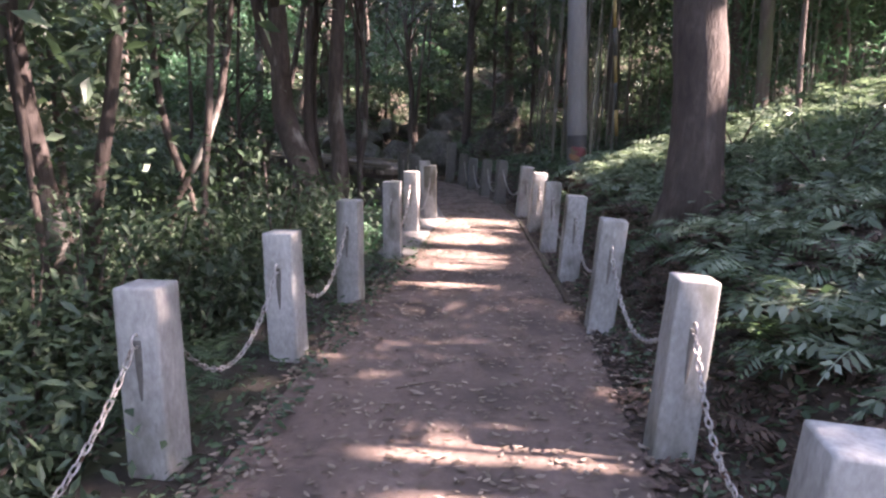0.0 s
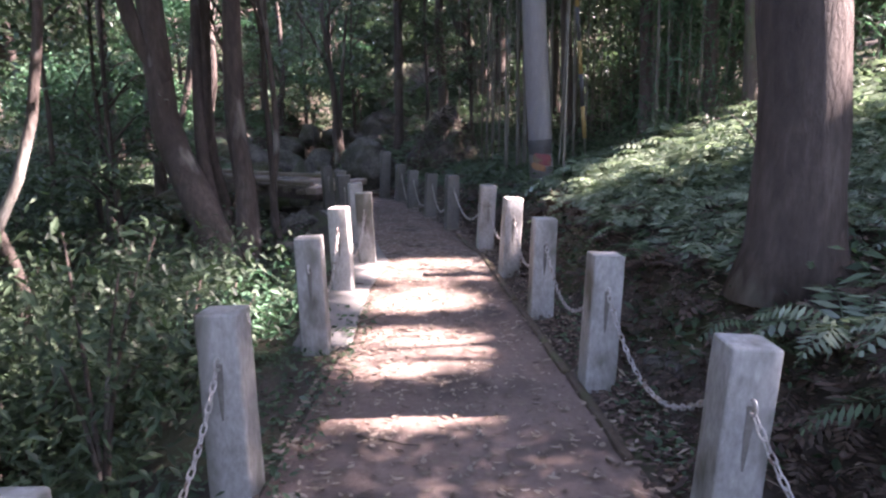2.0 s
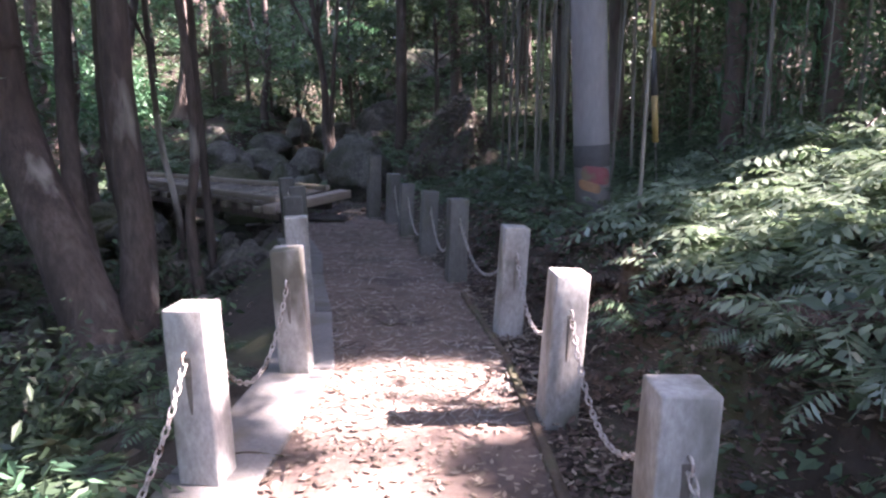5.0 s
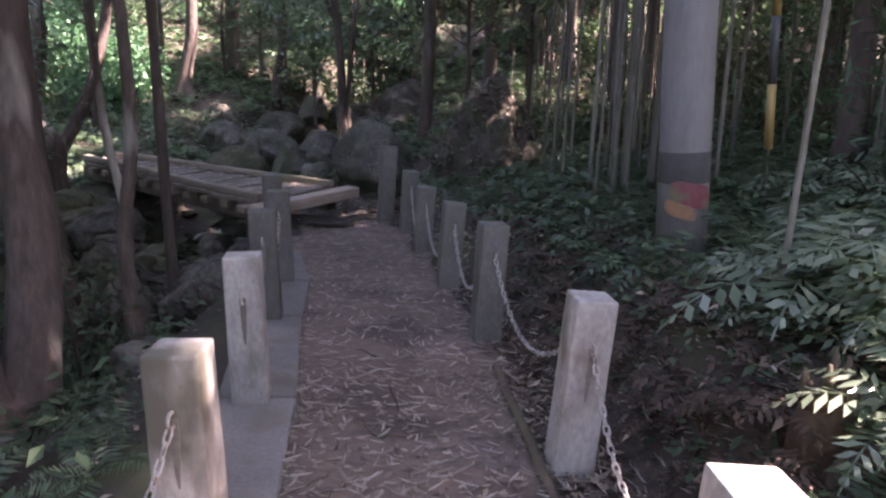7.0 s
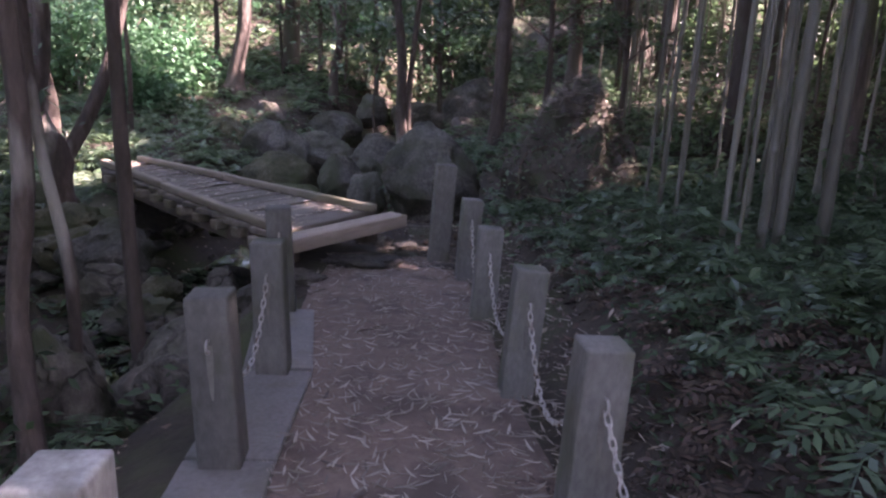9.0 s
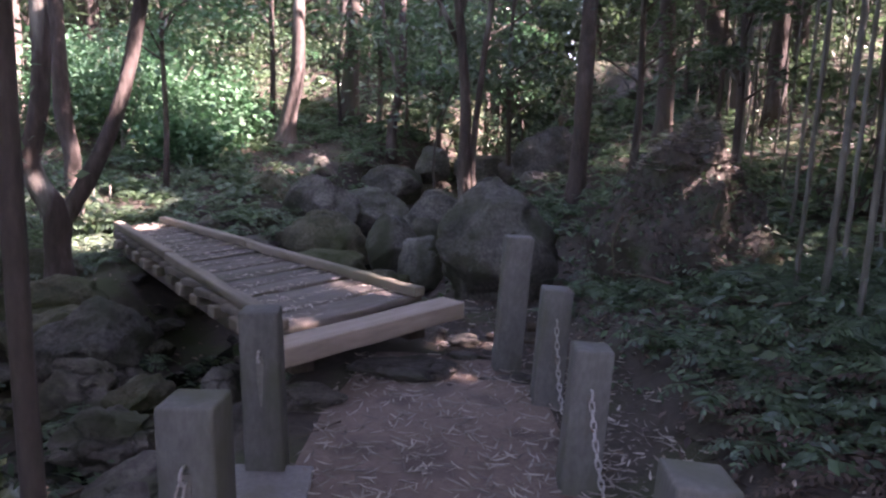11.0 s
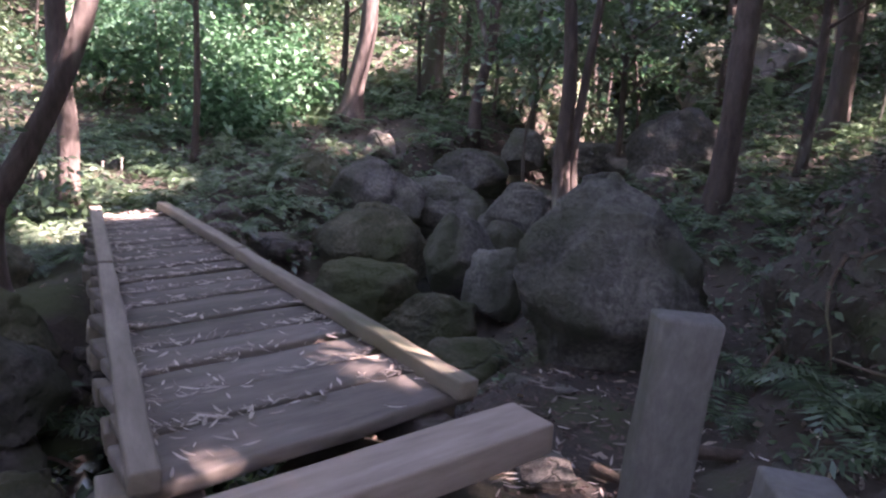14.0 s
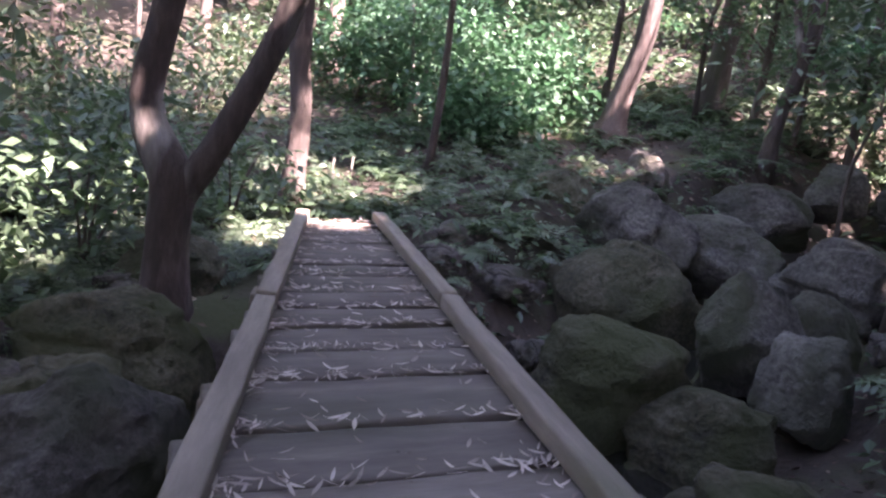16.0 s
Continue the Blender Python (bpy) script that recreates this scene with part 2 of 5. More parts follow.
def tube(points, radii, segs=8, wobble=0.0, rng=random):
    """A tapered, capped tube along points."""
    pts = [Vector(p) for p in points]
    verts, faces = [], []
    side = Vector((1, 0, 0))
    for i, p in enumerate(pts):
        way = (pts[min(i + 1, len(pts) - 1)] - pts[max(i - 1, 0)]).normalized()
        side = (side - way * side.dot(way)).normalized() if abs(side.dot(way)) < 0.99 else way.orthogonal().normalized()
        up = way.cross(side)
        for k in range(segs):
            a = 2 * math.pi * k / segs
            r = radii[i] * (1 + (rng.uniform(-wobble, wobble) if wobble else 0))
            verts.append(p + (side * math.cos(a) + up * math.sin(a)) * r)
    for i in range(len(pts) - 1):
        for k in range(segs):
            faces.append((i * segs + k, i * segs + (k + 1) % segs, (i + 1) * segs + (k + 1) % segs, (i + 1) * segs + k))
    faces.append(tuple(range(segs))[::-1])
    faces.append(tuple((len(pts) - 1) * segs + k for k in range(segs)))
    return verts, faces


def joined(pieces):
    verts, faces = [], []
    for v, f in pieces:
        o = len(verts)
        verts += list(v)
        faces += [tuple(i + o for i in q) for q in f]
    return verts, faces


def curve_points(points, steps=4):
    """Points of a smooth line through the given ones."""
    p = [Vector(q) for q in points]
    p = [p[0] * 2 - p[1]] + p + [p[-1] * 2 - p[-2]]
    out = []
    for i in range(1, len(p) - 2):
        for s in range(steps):
            t = s / steps
            a, b, c, d = p[i - 1], p[i], p[i + 1], p[i + 2]
            out.append(0.5 * (2 * b + (c - a) * t + (2 * a - 5 * b + 4 * c - d) * t * t + (3 * b - a - 3 * c + d) * t ** 3))
    return out + [p[-2]]


def box_bm(sx, sy, sz, edge=0.01, cuts=0, rough_up=0.0, seed=0, z0=0.0):
    """A bevelled block standing on z0, worn by a little noise."""
    bm = bmesh.new()
    bmesh.ops.create_cube(bm, size=1, matrix=Matrix.Translation((0, 0, z0 + sz / 2)) @ Matrix.Diagonal((sx, sy, sz, 1)))
    bmesh.ops.bevel(bm, geom=bm.edges[:], offset=edge, segments=2, affect="EDGES", profile=0.6)
    if cuts:
        long_edges = [e for e in bm.edges if e.calc_length() > max(sx, sy, sz) * 0.5]
        bmesh.ops.subdivide_edges(bm, edges=long_edges, cuts=cuts, use_grid_fill=True)
    if rough_up:
        for v in bm.verts:
            n = noise.noise_vector(v.co * 6 + Vector((seed * 7.3, seed * 3.1, 0)))
            v.co += n * rough_up
    return bm


def leaves_mesh(name, centres, size, material, rng, wide=0.5, spread=0.0, flat=0.5, vary=0.4):
    """One small folded leaf at each centre."""
    c = np.asarray(centres, float)
    n = len(c)
    if spread:
        c = c + rng.normal(0, spread, (n, 3))
    yaw, tilt = rng.uniform(0, 2 * np.pi, n), rng.normal(0, 1.0 - flat, n)
    s = size * rng.uniform(1 - vary, 1 + vary, n)
    way = np.stack([np.cos(yaw) * np.cos(tilt), np.sin(yaw) * np.cos(tilt), np.sin(tilt) - 0.15], 1)
    roll = rng.normal(0, 0.5, n)
    side = np.stack([-np.sin(yaw) * np.cos(roll), np.cos(yaw) * np.cos(roll), np.sin(roll)], 1)
    a = c
    b = c + way * (s * 0.45)[:, None] + side * (s * wide * 0.5)[:, None]
    t = c + way * s[:, None] - np.array([0, 0, 1]) * (s * 0.12)[:, None]
    d = c + way * (s * 0.45)[:, None] - side * (s * wide * 0.5)[:, None]
    verts = np.stack([a, b, t, d], 1).reshape(-1, 3)
    base = np.arange(n) * 4
    faces = np.concatenate([np.stack([base, base + 1, base + 2], 1), np.stack([base, base + 2, base + 3], 1)])
    me = bpy.data.meshes.new(name)
    me.from_pydata(verts.tolist(), [], faces.tolist())
    me.materials.append(material)
    return me


def rock_mesh(name, seed, material, detail=3, sharp=0.35, flat=0.0):
    """A boulder about 1 m across: a ball cut by random planes and roughened."""
    rng = random.Random(seed)
    bm = bmesh.new()
    bmesh.ops.create_icosphere(bm, subdivisions=detail, radius=0.5)
    planes = []
    for _ in range(15):
        n = Vector((rng.gauss(0, 1), rng.gauss(0, 1), rng.gauss(0, 1))).normalized()
        planes.append((n, rng.uniform(0.27, 0.45)))
    if flat:
        planes.append((Vector((rng.uniform(-0.1, 0.1), rng.uniform(-0.1, 0.1), 1)).normalized(), flat))
    o = Vector((seed * 1.7, seed * 0.9, seed * 2.3))
    for v in bm.verts:
        for n, d in planes:
            k = v.co.dot(n) - d
            if k > 0:
                v.co -= n * k * 0.9
        crack = abs(noise.noise(v.co * 3.3 + o))
        v.co += v.co.normalized() * (noise.fractal(v.co * 2.4 + o, 0.9, 2.1, 6) * sharp * 0.24 - 0.05 * max(0, 0.16 - crack) / 0.16 + noise.noise(v.co * 8 + o) * 0.016 + noise.noise(v.co * 19 + o) * 0.01)
    return from_bm(name, bm, material)


# ---------------------------------------------------------------- lie of the land
def along(table, y):
    if y <= table[0][0]:
        return table[0][1]
    for (a, p), (b, q) in zip(table, table[1:]):
        if y <= b:
            return p + (q - p) * (y - a) / (b - a)
    return table[-1][1]


def smooth(a, b, v):
    k = min(1.0, max(0.0, (v - a) / (b - a)))
    return k * k * (3 - 2 * k)


LEFT_EDGE = [(-12, -2.0), (-2.7, -1.62), (0, -1.38), (2, -1.1), (5, -0.86), (6, -0.95), (7.4, -1.15), (8.4, -1.28), (9.5, -1.6), (10.5, -1.75), (12, -1.9)]
RIGHT_EDGE = [(-12, 0.3), (-2.3, 0.82), (0, 0.95), (5.5, 0.97), (7.1, 0.72), (8.4, 0.46), (9.7, 0.26), (10.6, 0.1), (11.2, -0.1), (13, -0.2)]
STREAM = [(-30, -7.0), (0, -4.6), (5, -4.0), (9, -3.4), (12.4, -3.1), (14.5, -2.7), (17, -3.0), (20, -2.2), (26, -1.0), (60, 0)]

def height(x, y):
    right = x - along(RIGHT_EDGE, y)
    left = along(LEFT_EDGE, y) - x
    z = 0.0
    hill = 0.2 * max(0.0, min(y, 90) - 13.6) + 0.25 * max(0.0, min(y, 60) - 23)
    if y > 13.6: z += hill * smooth(13.6, 16, y)
    if right > 0:
        bank = 1.15 * right if right < 0.5 else 0.575 + 0.3 * (right - 0.5)
        bank = min(bank, 12)
        fade = 1 - 0.36 * smooth(5.8, 7.2, y) - 0.1 * smooth(9.5, 13.0, y) - 0.25 * smooth(-0.5, -2.5, y)
        z += bank * fade * smooth(-0.3, 0.5, right)
    if left > 0:
        z += -0.35 * smooth(0, 1.0, left) * (1 - smooth(11.5, 14, y)) + 0.05 * max(0, min(left, 80) - 4.5) + 0.3 * max(0, min(left, 60) - 14)
    d = abs(x - along(STREAM, y))
    bed = -0.8 + 0.13 * max(0.0, y - 13.0)
    k = 1 - smooth(0.7, 2.0, d)
    if left > 0 or y > 12:
        z = z + (bed - z) * k * (smooth(0, 0.5, left) if y < 12 else 1)
    return z


def ground_at(x, y):
    off = max(smooth(0.1, 0.9, along(LEFT_EDGE, y) - x), smooth(0.1, 0.7, x - along(RIGHT_EDGE, y)), smooth(11.5, 12.5, y))
    return height(x, y) + off * (0.09 * noise.noise(Vector((x * 0.9, y * 0.9, 3))) + 0.045 * noise.noise(Vector((x * 3.1, y * 3.1, 7)))) - 0.0


def axis(fine_a, fine_b, step, far):
    v = list(np.arange(fine_a, fine_b + step / 2, step))
    s, lo, hi = step, fine_a, fine_b
    while hi < far:
        s *= 1.25
        hi, lo = hi + s, lo - s
        v = [lo] + v + [hi]
    return v


xs, ys = axis(-9.0, 5.0, 0.16, 400), axis(-7.0, 22.0, 0.16, 400)
ground_v = [(x, y, ground_at(x, y)) for y in ys for x in xs]
w = len(xs)
ground_f = [(j * w + i, j * w + i + 1, (j + 1) * w + i + 1, (j + 1) * w + i) for j in range(len(ys) - 1) for i in range(w - 1)]
ground = tagged(new("ground", mesh_of("ground", ground_v, ground_f, SOIL)), "dark forest soil with moss, a gully and rising banks", "ground", kind="structure")

path_v, path_f, count = [], [], 15
rows_y = list(np.arange(-12, 11.41, 0.12))
for j, y in enumerate(rows_y):
    lo, hi = along(LEFT_EDGE, y) + 0.3, along(RIGHT_EDGE, y) - (0.36 if y < 6 else 0.2) + 0.05 * noise.noise(Vector((0, y * 1.3, 5)))
    if y > 10.2:
        lo += 0.1 * (y - 10.2)
    for i in range(count):
        x = lo + (hi - lo) * i / (count - 1)
        edge = min(i, count - 1 - i) / 3
        path_v.append((x, y, 0.012 + 0.014 * min(1, edge) + 0.012 * noise.noise(Vector((x * 4, y * 4, 0))) * min(1, edge)))
for j in range(len(rows_y) - 1):
    for i in range(count - 1):
        path_f.append((j * count + i, j * count + i + 1, (j + 1) * count + i + 1, (j + 1) * count + i))
tagged(new("path", mesh_of("path", path_v, path_f, DIRT)), "trodden brown earth path strewn with dry leaves", "path", kind="structure")

water_v, water_f = [], []
for j, y in enumerate(np.arange(3.0, 17.5, 0.5)):
    for i in range(5):
        water_v.append((along(STREAM, y) + (i - 2) * 0.32, y, -0.73 + 0.13 * max(0, y - 13)))
    if j:
        water_f += [(j * 5 - 5 + i, j * 5 - 4 + i, j * 5 + 1 + i, j * 5 + i) for i in range(4)]
tagged(new("water", mesh_of("water", water_v, water_f, WATER)), "shallow dark stream water between the rocks", "water", kind="structure")

# ---------------------------------------------------------------- chain posts along the path
POSTS_RIGHT = [(0.39, -3.75), (0.58, -2.25), (0.66, -0.42), (0.70, 1.13), (0.72, 2.62), (0.74, 4.08), (0.715, 5.5), (0.48, 7.12), (0.26, 8.38), (0.04, 9.66), (-0.14, 10.72)]
POSTS_LEFT = [(-1.62, -4.3), (-1.54, -2.53), (-1.34, -1.18), (-1.17, 0.17), (-0.99, 1.97), (-0.88, 3.58), (-0.68, 4.82), (-0.81, 6.07), (-1.02, 7.4), (-1.12, 8.38), (-1.41, 9.47)]
SIDE = 0.178


def post_mesh(seed, material):
    bm = box_bm(SIDE, SIDE, 0.86, 0.012, 5, 0.0, seed, -0.06)
    for v in bm.verts:
        k = 1 + 0.04 * (0.4 - v.co.z)
        v.co.x, v.co.y = v.co.x * k, v.co.y * k
        v.co += noise.noise_vector(v.co * 5 + Vector((seed * 5.1, seed, 0))) * 0.003
    return from_bm("shaft", bm, material)


shafts = [post_mesh(s, CONCRETE) for s in range(4)]
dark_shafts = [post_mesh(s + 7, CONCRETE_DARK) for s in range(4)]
ring_v, ring_f = tube([(0.026 * math.cos(a), 0, 0.026 * math.sin(a)) for a in np.linspace(0, 2 * math.pi, 13)], [0.006] * 13, 6)
eye_mesh = mesh_of("chain_eye", ring_v, ring_f, STEEL)
bar_bm = box_bm(0.034, 0.004, 0.24, 0.0015, 5, 0.0, 0, -0.22)
for v in bar_bm.verts:
    k = (v.co.z + 0.22) / 0.24
    v.co.x = v.co.x * (0.25 + 0.75 * k ** 0.6 + 0.3 * noise.noise(Vector((0, 0, v.co.z * 30)))) + 0.008 * noise.noise(Vector((0, 3, v.co.z * 14)))
stain_mesh = from_bm("rust_streak", bar_bm, STAIN)
EYE_Z = 0.6


def chain_post(x, y, seed, lean_side, turn):
    rng = random.Random(seed)
    m = pose(x, y, -0.1 if y > 9 and y < 10 and x > -0.5 else -0.06 if y > 8 and x > -0.5 else -0.04 if y < -1 and x < 0 else 0, rng.uniform(-1.2, 1.2), lean_side + rng.uniform(-1, 1), turn + rng.uniform(-3, 3))
    # posts farther along take the darker concrete colour
    far_post = y > 6.5 and x < -0.5 or y > 6.9
    kind = "dark blotched" if far_post else "lichen-stained pale" if seed % 3 == 0 else "weathered pale"
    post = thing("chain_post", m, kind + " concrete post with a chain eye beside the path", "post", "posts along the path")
    shaft = part("shaft", (dark_shafts if far_post else shafts)[seed % 4], post)
    for s in (-1, 1):
        part("chain_eye", eye_mesh, shaft, pose(0, s * (SIDE / 2 + 0.012), EYE_Z, 0, 0, 90), "rusty iron chain eye")
        part("rust_streak", stain_mesh, shaft, pose(0, s * (SIDE / 2 + 0.0005), EYE_Z - 0.02, 0, 0, 0), "dark rust streak")
    return post


def turn_at(posts, i):
    a, b = posts[max(i - 1, 0)], posts[min(i + 1, len(posts) - 1)]
    return math.degrees(math.atan2(-(b[0] - a[0]), b[1] - a[1]))


right_posts = [chain_post(x, y, i, 2.5, turn_at(POSTS_RIGHT, i)) for i, (x, y) in enumerate(POSTS_RIGHT)]
left_posts = [chain_post(x, y, i + 40, -2.0, turn_at(POSTS_LEFT, i)) for i, (x, y) in enumerate(POSTS_LEFT)]

link_points = []
for k in range(15):
    a = 2 * math.pi * k / 14
    link_points.append((0.011 * math.cos(a), 0, 0.018 * math.sin(a) + (0.009 if math.sin(a) > 0.01 else -0.009 if math.sin(a) < -0.01 else 0)))
link_mesh = mesh_of("link", *tube(link_points, [0.0042] * 15, 5), STEEL)


def chain(a, b, sag, label):
    """Links hung in a curve from the eye of one post to the next."""
    bpy.context.view_layer.update()
    p = a.matrix_basis @ Vector((0, SIDE / 2 + 0.03, EYE_Z - 0.02))
    q = b.matrix_basis @ Vector((0, -SIDE / 2 - 0.03, EYE_Z - 0.02))
    pts = [p.lerp(q, t) - Vector((0, 0, sag * 4 * t * (1 - t))) for t in np.linspace(0, 1, 60)]
    steps, total = [0.0], 0.0
    for u, v in zip(pts, pts[1:]):
        total += (v - u).length
        steps.append(total)
    n = int(total / 0.042)
    ob = thing("chain", Matrix.Translation(p), label, "chain", "chains between the posts")
    for i in range(n):
        d = (i + 0.5) / n * total
        j = max(k for k in range(len(steps)) if steps[k] <= d)
        j = min(j, len(pts) - 2)
        way = (pts[j + 1] - pts[j]).normalized()
        at = pts[j] + way * (d - steps[j])
        turn = way.to_track_quat("Z", "Y").to_matrix().to_4x4() @ pose(0, 0, 0, 0, 0, 90 if i % 2 else 0)
        part("link", link_mesh, ob, Matrix.Translation(at - p) @ turn)


for i in range(len(right_posts) - 1):
    chain(right_posts[i], right_posts[i + 1], 0.3 if i < 7 else 0.36, "slack galvanised steel chain hung between two posts")
for i in (0, 1, 2, 4, 5, 8):
    chain(left_posts[i], left_posts[i + 1], 0.34, "slack rusty steel chain hung between two posts")

# ---------------------------------------------------------------- edging of the path
for i, ((xa, ya), (xb, yb)) in enumerate(zip(POSTS_LEFT, POSTS_LEFT[1:])):
    if ya < 1.9:
        continue
    length = math.hypot(xb - xa, yb - ya)
    bm = box_bm(0.40, length - 0.012, 0.09, 0.012, 3, 0.006, i)
    tagged(new("kerb_slab", from_bm("kerb_slab", bm, KERB)), "flat grey concrete kerb slab under the posts", "kerb", "kerb slabs").matrix_basis = \
        pose((xa + xb) / 2 + 0.02, (ya + yb) / 2, -0.045, random.uniform(-0.5, 0.5), 1.0, math.degrees(math.atan2(-(xb - xa), yb - ya)))
EDGE = [(0.56, 0.2), (0.58, 1.3), (0.60, 3.0), (0.62, 5.0), (0.5, 6.6)]
for i, ((xa, ya), (xb, yb)) in enumerate(zip(EDGE, EDGE[1:])):
    length = math.hypot(xb - xa, yb - ya)
    bm = box_bm(0.05, length - 0.03, 0.10, 0.012, 8, 0.012, i + 20)
    tagged(new("edging_board", from_bm("edging_board", bm, DEADWOOD)), "half-buried rotting timber edging board beside the path", "edging", "edging boards").matrix_basis = \
        pose((xa + xb) / 2, (ya + yb) / 2, -0.055, 0, random.uniform(-4, 4), math.degrees(math.atan2(-(xb - xa), yb - ya)))

# the rough stone slab that ends the right-hand row
slab_bm = box_bm(0.195, 0.12, 1.03, 0.016, 7, 0.007, 3, -0.1)
slab = thing("stone_marker", pose(-0.43, 11.25, 0.05, 2, 2.0, 17), "upright rough grey stone slab at the path's end", "stone marker")
part("body", from_bm("body", slab_bm, CONCRETE_DARK), slab)

# ---------------------------------------------------------------- plank footbridge
LEFT_A, LEFT_B = Vector((-1.76, 10.44, 0.36)), Vector((-5.42, 13.98, 0.40))
RIGHT_A, RIGHT_B = Vector((-1.03, 11.56, 0.41)), Vector((-5.22, 14.70, 0.40))
bridge_length = ((LEFT_B + RIGHT_B) / 2 - (LEFT_A + RIGHT_A) / 2).length
bridge = thing("footbridge", Matrix.Identity(4), "low weathered plank footbridge over a rocky stream", "footbridge")
rng = random.Random(5)


def frame_of(p, q):
    """The pose of a beam's middle, its x along p to q."""
    way = (q - p).normalized()
    side = Vector((0, 0, 1)).cross(way).normalized()
    m = Matrix((way, side, way.cross(side))).transposed().to_4x4()
    return Matrix.Translation((p + q) / 2) @ m


def deck_at(u, v):
    """The point of the deck u along (0 to 1) and v across (0 left, 1 right)."""
    return LEFT_A.lerp(LEFT_B, u).lerp(RIGHT_A.lerp(RIGHT_B, u), v)


seams = []
at = 0.03
while at < 0.995:
    step = min(rng.uniform(0.05, 0.072), 1.0 - at)
    a0, a1 = at + 0.003, at + step - 0.003
    u = (a0 + a1) / 2 + rng.uniform(-0.001, 0.001)
    p, q = deck_at(u, -0.01 + rng.uniform(-0.03, 0.01)), deck_at(u, 1.01 + rng.uniform(-0.01, 0.03))
    wide = (a1 - a0) * bridge_length
    bm = box_bm((q - p).length, wide, 0.06, 0.014, 6, 0.0, int(at * 100))
    for v in bm.verts:
        o = Vector((at * 50, 0, 0))
        end = 1 + 0.10 * v.co.x / (q - p).length
        v.co.y = v.co.y * (2 - end) + 0.020 * noise.noise(Vector((v.co.x * 4, v.co.y * 2, 0)) + o)
        v.co.z += 0.007 * noise.noise(Vector((v.co.x * 3, v.co.y * 6, 2)) + o)
    part("plank", from_bm("plank", bm, PLANK), bridge, frame_of(p, q) @ pose(0, 0, -0.06 + rng.uniform(-0.008, 0.006), rng.uniform(-1.2, 1.2), 0, 0))
    at += step
    seams.append(at)
for v in (0.12, 0.88):
    p, q = deck_at(0.0, v), deck_at(1.02, v)
    part("stringer", from_bm("stringer", box_bm((q - p).length, 0.16, 0.2, 0.015, 6, 0.006, int(v * 9)), BARK_DARK), bridge, frame_of(p, q) @ pose(0, 0, -0.275))
for v in (0.035, 0.965):
    for a0, a1, seed in ((0.02, 0.55, 1), (0.552, 1.01, 2)):
        p, q = deck_at(a0, v), deck_at(a1, v)
        bm = box_bm((q - p).length, 0.098, 0.078, 0.012, 12, 0.009, seed + int(v * 7))
        part("side_rail", from_bm("side_rail", bm, RAIL), bridge, frame_of(p, q) @ pose(0, 0, 0.006 + (0.012 if seed == 2 else 0), rng.uniform(-3, 3)), "worn grey side rail timber")
    for j in range(11):
        p = deck_at(0.06 + j * 0.085, v)
        q = deck_at(0.06 + j * 0.085 + 0.02, v)
        out = (p - deck_at(0.06 + j * 0.085, 0.5)).normalized()
        part("plank_end_block", from_bm("plank_end_block", box_bm(0.12 + 0.06 * rng.random(), 0.13, 0.09, 0.012, 1, 0.008, j), RAIL), bridge, Matrix.Translation(out * rng.uniform(0.02, 0.07)) @ frame_of(p, q) @ pose(0, 0, -0.16, 0, 0, rng.uniform(-6, 6)))
way = (RIGHT_A - LEFT_A).normalized()
p, q = LEFT_A - way * 0.2 + Vector((0.07, -0.09, 0)), RIGHT_A + way * 0.1 + Vector((0.1, -0.07, 0))
beam = from_bm("end_beam", box_bm((q - p).length, 0.23, 0.125, 0.012, 5, 0.006, 4), NEW_TIMBER)
part("end_beam", beam, bridge, frame_of(p, q) @ pose(0, 0, -0.115), "newer pale squared end beam")

# ---------------------------------------------------------------- rocks
rock_kinds = {}


def rock(x, y, z, sx, sy, sz, turn=0, mossy=False, kind=0, label="", name="rock", flat=0.0, tip=0):
    key = (kind, mossy, flat)
    if key not in rock_kinds:
        rock_kinds[key] = rock_mesh("rock", kind + 11, MOSSY if mossy else ROCK, 5 if max(sx, sy) > 1.4 else 4 if max(sx, sy) > 0.5 else 3, 0.55, flat)
    m = pose(x, y, z, tip, tip * 0.4, turn) @ Matrix.Diagonal((sx, sy, sz, 1))
    thing(name, m, label or ("moss-covered rounded boulder in the stream bed" if mossy else "rough grey boulder in the stream bed"), "rock", "rocks in the stream", rock_kinds[key])

